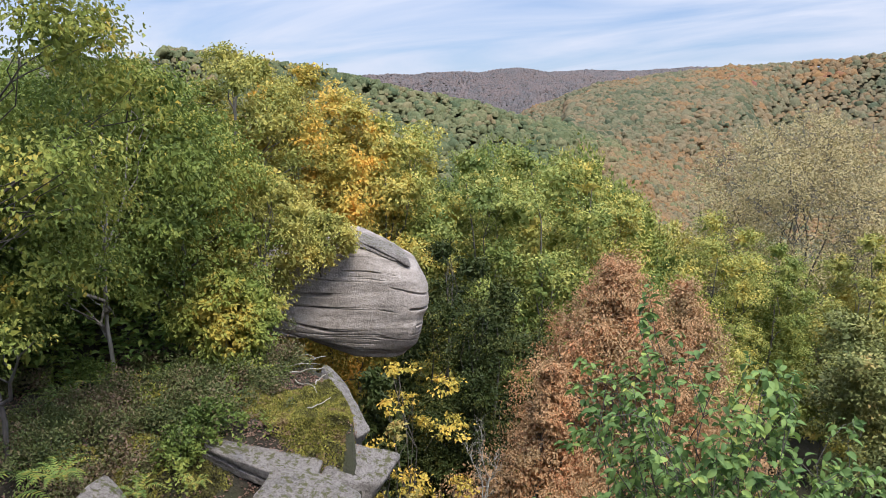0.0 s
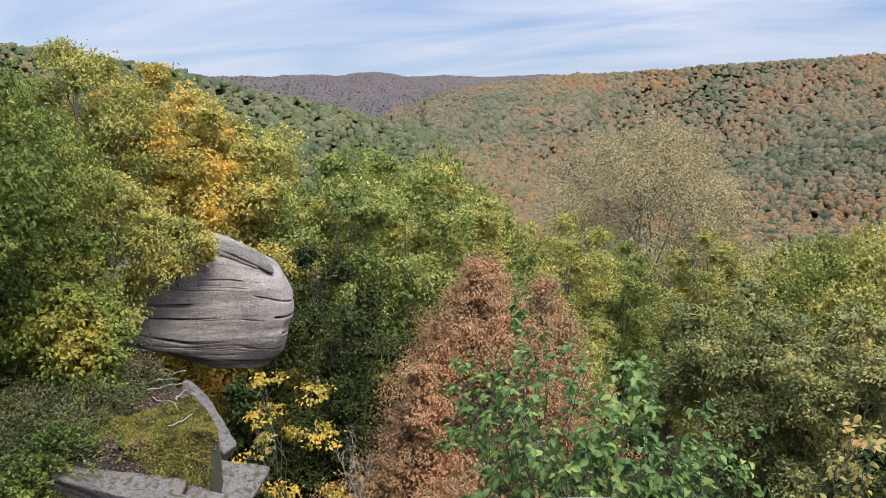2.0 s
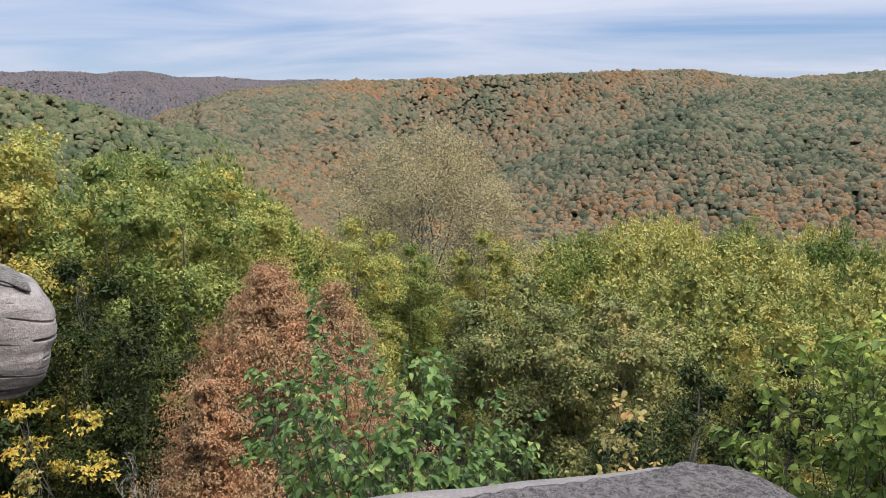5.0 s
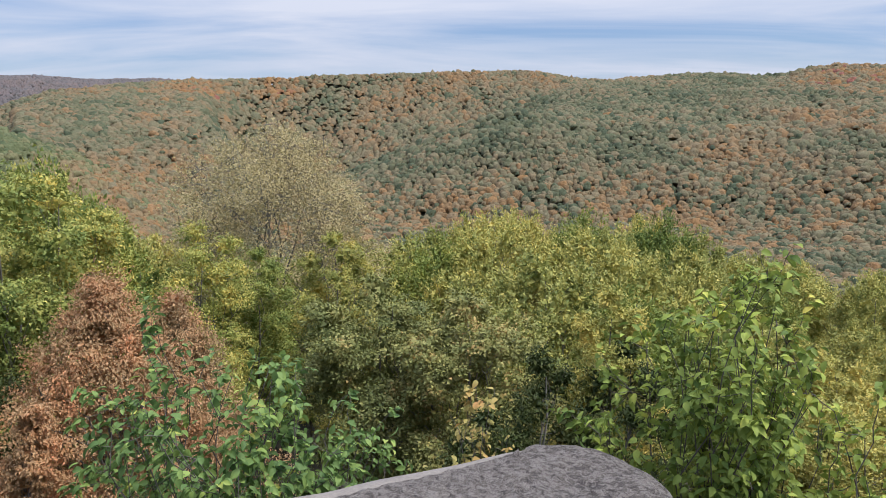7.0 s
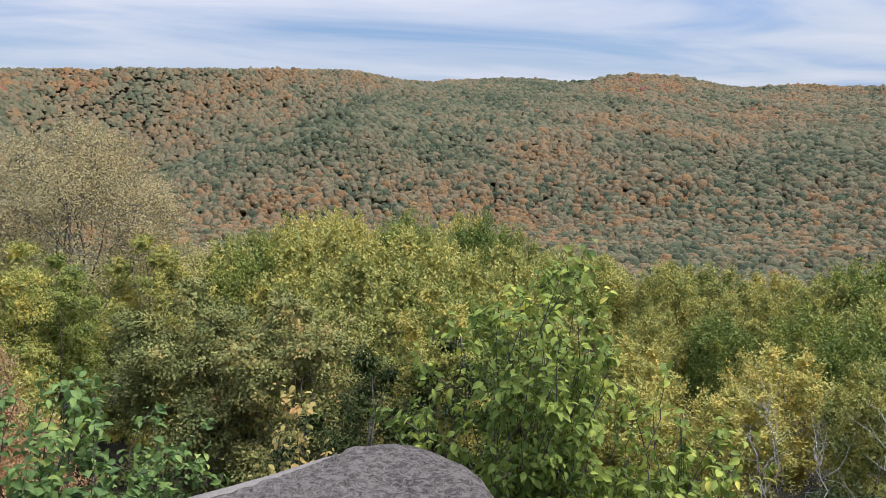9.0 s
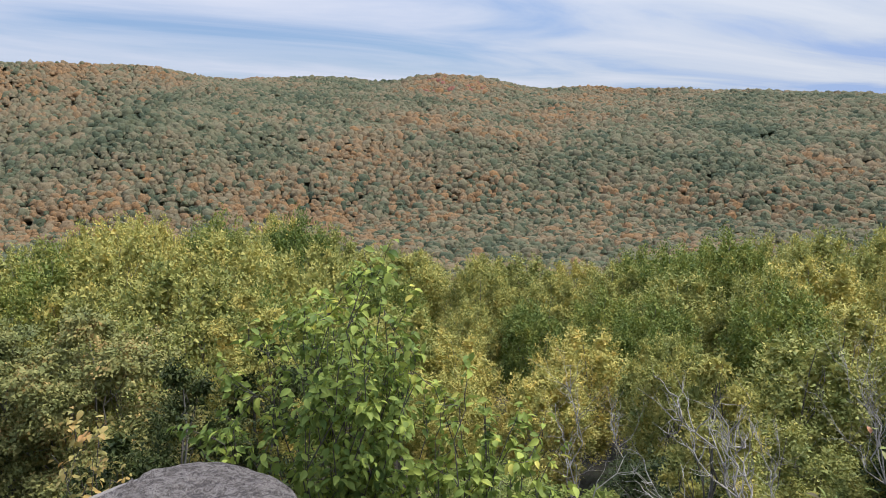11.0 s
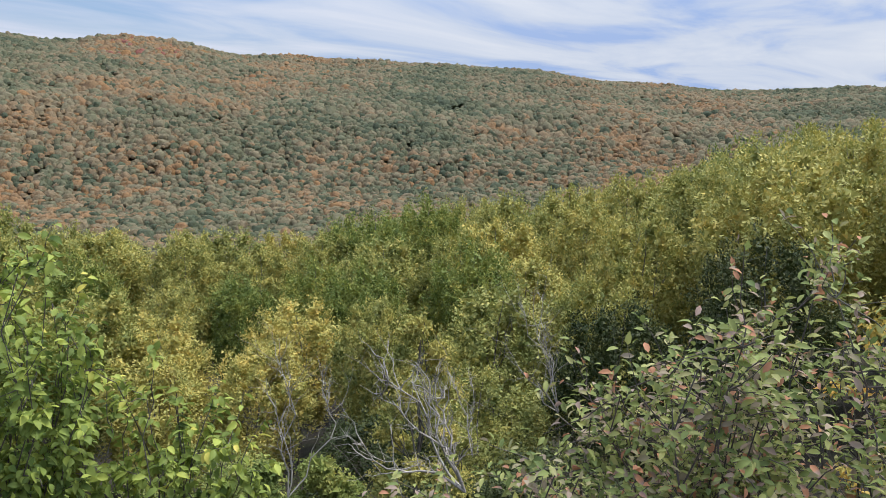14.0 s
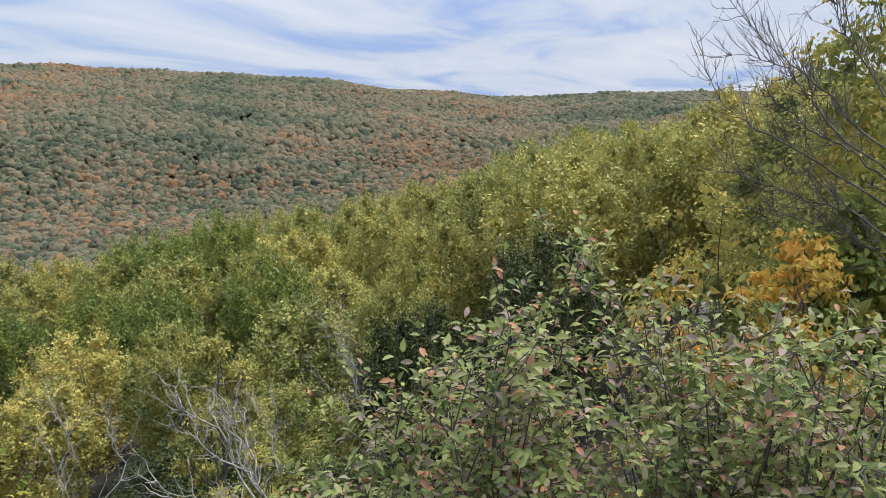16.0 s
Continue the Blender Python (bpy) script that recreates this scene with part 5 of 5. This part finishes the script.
dead_tree("small bare grey sapling in the gap below the ledge", spot(-34.5, -28, 13), [spot(-34.8, -23.0, 13), spot(-36.0, -23.8, 13.2), spot(-33.6, -24.2, 13)], 85, 0.012)


# ---- near bushes ----
def leaf_mesh(name, length, width, lobed=False):
    """One leaf blade, folded along its rib and drooping to the tip."""
    s = [0, 0.12, 0.35, 0.6, 0.82, 1.0]
    w = [0.10, 0.42, 0.5, 0.4, 0.2, 0.0] if lobed else [0.03, 0.2, 0.45, 0.48, 0.28, 0.0]
    v = []
    for a, b in zip(s, w):
        z = -0.28 * a * a * length
        v += [(-b * width, a * length, z + 0.18 * b * width), (0, a * length, z - 0.0), (b * width, a * length, z + 0.18 * b * width)]
    f = []
    for i in range(5):
        k = i * 3
        f += [(k, k + 1, k + 4, k + 3), (k + 1, k + 2, k + 5, k + 4)]
    return fast_mesh(name, v, f, True)


def bush(name, label, mat, base, spots, seed, leaf=(0.082, 0.062), leaves=300, lobed=True, stem_r=0.006, category="bush", gap=0.05, shoots=9, wild=0.5, extra=0, hang=0.45):
    """Stems from one root to the given spots, with leaves set along them."""
    rng = np.random.default_rng(seed)
    ob = tagged(new(name), label, category)
    ob.matrix_basis = pose(*base)
    blades = [leaf_mesh("leaf", leaf[0] * k, leaf[1] * k, lobed) for k in (0.75, 1.0, 1.2)]
    for b in blades:
        b.materials.append(mat)
    nodes_ = []
    for tip in spots:
        e = np.array(tip) - np.array(base)
        p = bent(rng, rng.normal(0, 0.05, 3) * (1, 1, 0.2), e, 9, 0.08)
        pieces = [tube(p, np.linspace(stem_r, stem_r * 0.4, 9), 5)]
        for i in range(3, 9):
            nodes_.append((p[i], unit(p[i] - p[i - 1]), 1.0))
        for _ in range(shoots):
            i = int(rng.integers(2, 9))
            L = rng.uniform(0.12, 0.34) * min(1.0, np.linalg.norm(e))
            q = p[i] + unit(unit(e) * 0.55 + rng.normal(0, wild, 3)) * L
            s = bent(rng, p[i], q, 5, 0.1)
            pieces.append(tube(s, np.linspace(stem_r * 0.5, stem_r * 0.2, 5), 4))
            for j in range(1, 5):
                nodes_.append((s[j], unit(s[j] - s[j - 1]), 0.9))
        part("stem", fast_mesh("stem", *join(pieces), True), M_TWIG, ob)
    pick = rng.integers(0, len(nodes_), leaves + extra)
    c0 = np.array([q[0] for q in nodes_])
    mid = c0.mean(0)
    plain = []
    for n, k in enumerate(pick):
        c, way, _ = nodes_[k]
        c = c + rng.normal(0, gap * 0.4, 3)
        out = (c - mid) * (1, 1, 0.3)
        out = unit(out + rng.normal(0, 0.25, 3))
        d = unit(way * 0.25 + out * 0.45 + rng.normal(0, 0.6, 3) * (1, 1, 0.5) + np.array([0, 0, -hang]))
        up = unit(np.array([0, 0, 0.75]) + out * 0.5 + rng.normal(0, 0.35, 3))
        x = unit(np.cross(d, up))
        z = np.cross(x, d)
        if n < leaves:
            m = Matrix(((x[0], d[0], z[0], c[0]), (x[1], d[1], z[1], c[1]), (x[2], d[2], z[2], c[2]), (0, 0, 0, 1)))
            part("leaf", blades[int(rng.integers(3))], None, ob, m=m)
        else:
            plain.append((c, x, d, z, rng.uniform(0.7, 1.25)))
    bulk = []
    if plain:
        C, X, D, Z = (np.array([q[i] for q in plain]) for i in range(4))
        S = np.array([q[4] for q in plain])[:, None]
        shape = [(0, 0.5, -0.03), (0, 0, 0), (-0.34, 0.16, 0.06), (-0.5, 0.4, 0.08), (-0.42, 0.66, 0.0), (-0.2, 0.87, -0.14), (0, 1.0, -0.27),
                 (0.2, 0.87, -0.14), (0.42, 0.66, 0.0), (0.5, 0.4, 0.08), (0.34, 0.16, 0.06)]
        if not lobed:
            shape = [(0, 0.5, -0.03), (0, 0, 0), (-0.42, 0.33, 0.08), (-0.4, 0.68, 0.0), (0, 1.0, -0.22), (0.4, 0.68, 0.0), (0.42, 0.33, 0.08)]
        V = np.stack([C + X * S * a * leaf[1] + D * S * b * leaf[0] + Z * S * e * leaf[0] for a, b, e in shape], 1)
        n_ = len(shape) - 1
        tris = np.array([(0, k, k % n_ + 1) for k in range(1, n_ + 1)])
        bulk = [(V.reshape(-1, 3), (tris[None] + (np.arange(len(C)) * (n_ + 1))[:, None, None]).reshape(-1, 3))]
    if bulk:
        tagged(part("foliage", fast_mesh("foliage", *join(bulk), True), mat, ob), kind="stuff")
    return ob


def tips_under(outline, count, seed, near, far, foot):
    """Shoot tips below an outline given by headings and elevations; a third of them reach the outline itself."""
    rng = np.random.default_rng(seed)
    azs, els = zip(*outline)
    tips = []
    for k in range(count):
        a = rng.uniform(azs[0], azs[-1])
        e = float(np.interp(a, azs, els))
        if k % 3:
            e -= (e - foot) * rng.uniform(0.08, 0.95)
        tips.append(spot(a, e - 0.8, rng.uniform(near, far)))
    return tips + [spot(a, e - 0.5, (near + far) / 2) for a, e in outline[1:-1]]


LEFT_LINE = [(-28.5, -27), (-26.5, -21), (-24.3, -18), (-22.6, -13.8), (-21.4, -14.4), (-19.5, -16.4), (-16.5, -16.9), (-13.7, -18), (-11.8, -19.2), (-9, -20.1), (-5.8, -23.4), (-2.8, -26)]
RIGHT_LINE = [(10.5, -23.5), (14.4, -18.5), (15.5, -15.6), (18.5, -12.2), (20.3, -13), (21.8, -14), (23.2, -9.6), (24.4, -12), (25.6, -14.6), (26.6, -16.4), (28.4, -18.3)]
LOW_LINE = [(26.5, -22), (28.5, -18.6), (30.5, -20), (32.6, -19.8), (34.5, -22), (36.3, -23.4), (38.5, -27)]
bush("leafy_bush", "bright green bush with broad heart-shaped leaves growing over the rock's rim", M_BUSH, spot(-17, -36, 4.6),
     tips_under(LEFT_LINE, 46, 1, 4.4, 5.2, -29), 91, (0.064, 0.036), leaves=300, extra=6600, hang=0.5, shoots=8, wild=0.45)
bush("leafy_bush", "low tangle of green heart-shaped leaves at the foot of the rim", M_BUSH, spot(-12, -38, 4.2),
     tips_under([(a, e - 6) for a, e in LEFT_LINE], 24, 2, 4.05, 4.5, -31), 97, (0.064, 0.036), leaves=200, extra=3200, shoots=7, hang=0.7)
bush("leafy_bush", "tall green bush with broad leaves beyond the rim of the rock", M_BUSH_PALE, spot(21.0, -37, 4.4),
     tips_under(RIGHT_LINE, 46, 3, 4.1, 4.9, -29), 92, (0.064, 0.036), leaves=300, extra=7600, hang=0.55, shoots=9, wild=0.45)
bush("leafy_bush", "low bright green bush beside the rim of the rock", M_BUSH_PALE, spot(31, -38, 4.1),
     tips_under(LOW_LINE, 22, 4, 3.9, 4.4, -31), 93, (0.064, 0.036), leaves=300, extra=3200, hang=0.7, shoots=8)
bush("sapling", "small sapling with cream and orange autumn leaves at the rock's edge", M_CREAM, spot(2.4, -29, 4.3),
     [spot(3.4, -20.3, 4.4), spot(2.0, -21.2, 4.4), spot(0.2, -21.2, 4.4), spot(4.8, -22.8, 4.3), spot(1.2, -23.2, 4.3), spot(2.8, -22.0, 4.3), spot(3.9, -23.6, 4.3), spot(2.0, -24.2, 4.3)], 94, (0.047, 0.028), 290, gap=0.04, shoots=4, stem_r=0.004, category="sapling")
bush("seedling", "seedling with a few large yellow leaves below the bank", M_YELLOW, spot(-66.3, -44, 4.9),
     [spot(-67.4, -24.6, 4.8), spot(-66.2, -25.6, 4.9), spot(-65.0, -25.2, 4.9), spot(-66.8, -27.2, 4.8)], 98, (0.085, 0.056), leaves=34, gap=0.05, shoots=1, stem_r=0.004, category="seedling", hang=0.8)
shrub_tips = []
srng = np.random.default_rng(5)
for k in range(185):
    a = srng.uniform(52, 104)
    top_el = float(np.interp(a, [50, 55, 60, 64, 71, 75, 80, 83, 87, 93, 104], [-31, -29.5, -26, -22.5, -18, -15.5, -11.5, -12, -14, -15, -15]))
    el = top_el - srng.uniform(0, 1) ** 1.3 * 20
    shrub_tips.append(spot(a, max(el, -33), srng.uniform(2.5, 3.7)))
for grp, (a0, a1) in enumerate(((50, 66), (66, 80), (80, 105))):
    tips = [s for s in shrub_tips if a0 <= math.degrees(math.atan2(s[0], s[1])) < a1]
    bush("holly_shrub", "dense shrub with oval grey-green and purplish leaves on dark twigs", M_SHRUB, spot((a0 + a1) / 2, -42, 3.0), tips, 95 + grp, (0.045, 0.022), 300, False, 0.006,
         "shrub", 0.05, 20, 0.9, extra=len(tips) * 300, hang=0.0)

# thicket and bare-twigged tree at the end of the rock
tree("yellow_shrub", "tall shrub with golden yellow and green leaves beside the holly", M_GOLD, M_TWIG, at(88.6, 8.0), height_at(-4.4, 8.0), 0.85, 111, 2300, 0.055, "round", 0.1, 8, 0.025, 0.6,
     category="shrub", lobes=18, fill=0.15, tufts=10, twigs=60)
tree("yellow_shrub", "shrub with bright yellow leaves behind the holly", M_YELLOW, M_TWIG, at(94.0, 7.0), height_at(-7.5, 7.0), 0.65, 112, 2400, 0.06, "round", 0.1, 6, 0.025, 0.6,
     category="shrub", lobes=14, fill=0.15, tufts=12, twigs=40)
tree("yellow_shrub", "low shrub with orange-yellow leaves behind the holly", M_GOLD, M_TWIG, at(84.5, 8.5), height_at(-6.4, 8.5), 0.55, 118, 900, 0.06, "round", 0.1, 5, 0.02, 0.6,
     category="shrub", lobes=12, fill=0.1, tufts=8, twigs=30)
tree("green_shrub", "dark green thicket under the bare tree", M_GREEN, M_TWIG, at(97.5, 7.5), height_at(-5.0, 7.5), 0.9, 116, 4500, 0.07, "round", 0.05, 5, 0.03, 0.5, category="shrub")
tree("birch_tree", "birch with green and yellow leaves at the forest edge", M_OLIVE, M_BARK, at(99.0, 9.0), height_at(13, 9.0), 1.15, 113, 8000, 0.07, "round", 0.2, 8, 0.05, 0.7, lobes=22, fill=0.5)
tree("forest_tree", "yellow-green tree at the forest edge", M_BIRCH, M_BARK, at(92.0, 19), height_at(1.8, 19), 1.7, 114, 12000, 0.09, "round", 0.1, 6, hang=0.3, lobes=30)
tree("forest_tree", "yellowing green tree at the forest edge", M_OLIVE, M_BARK, at(97.5, 15), height_at(2.5, 15), 1.9, 117, 9000, 0.09, "round", 0.1, 6, hang=0.5)


def bare_tree(label, limbs, seed):
    """Long limbs that sweep out and up, each set with rows of fine upright twigs."""
    rng = np.random.default_rng(seed)
    ob = tagged(new("bare_tree"), label, "tree")
    root = np.array(spot(105, -22, 7.2))
    ob.matrix_basis = pose(*root)
    for path in limbs:
        key = np.array([spot(a, e, 6.9 + 0.25 * k) for k, (a, e) in enumerate(path)]) - root
        t = np.linspace(0, len(key) - 1, 26)
        line = np.stack([np.interp(t, np.arange(len(key)), key[:, c]) for c in range(3)], -1)
        for _ in range(3):
            line[1:-1] = (line[:-2] + 2 * line[1:-1] + line[2:]) / 4
        line[1:-1] += rng.normal(0, 0.012, (24, 3))
        limb = part("limb", fast_mesh("limb", *tube(line, np.linspace(0.011, 0.0024, 26), 6), True), M_TWIG, ob)
        pieces = []
        for k in range(46):
            i = int(rng.integers(6, 25))
            ahead = unit(line[min(i + 1, 25)] - line[i - 1])
            L = rng.uniform(0.2, 0.75) * (1.15 - i / 40)
            side = rng.normal(0, 0.3, 3)
            tip = line[i] + unit(ahead * 0.7 + np.array([0, 0, rng.choice([0.55, 0.75, -0.25])]) + side) * L
            tw = bent(rng, line[i], tip, 6, 0.05, -0.05)
            pieces.append(tube(tw, np.linspace(0.0032, 0.0013, 6), 4))
            for _ in range(3):
                j = int(rng.integers(2, 6))
                e = tw[j] + unit(unit(tip - line[i]) + np.array([0, 0, 0.35]) + rng.normal(0, 0.35, 3)) * L * rng.uniform(0.25, 0.5)
                pieces.append(tube(bent(rng, tw[j], e, 4, 0.06), np.linspace(0.0024, 0.0012, 4), 3))
        tagged(part("twig_spray", fast_mesh("twig_spray", *join(pieces), True), M_TWIG, limb), kind="stuff")


bare_tree("dark tree with long bare twigs reaching over the slope", [
    [(103, -9), (97.4, -5.0), (92.6, -2.1), (89.7, -0.6), (87.7, 1.4), (86.2, 5.8)],
    [(103, -6), (96.7, -1.1), (93.6, 2.4), (91.3, 4.0), (88.3, 7.6)],
    [(102, -7), (95.5, -1.5), (93.6, 1.2), (91.8, 3.3), (88.2, 4.2)],
    [(103, -11), (97, -6.5), (92, -5.0), (88.5, -3.8)],
    [(103, -4), (98, 1), (95.5, 5), (93.6, 9.0)],
    [(103, -13), (98, -8.6), (94, -7.0), (91.5, -6.6)],
    [(103, -8), (97, -3), (94, -1.2), (90.5, 1.8)]], 115)
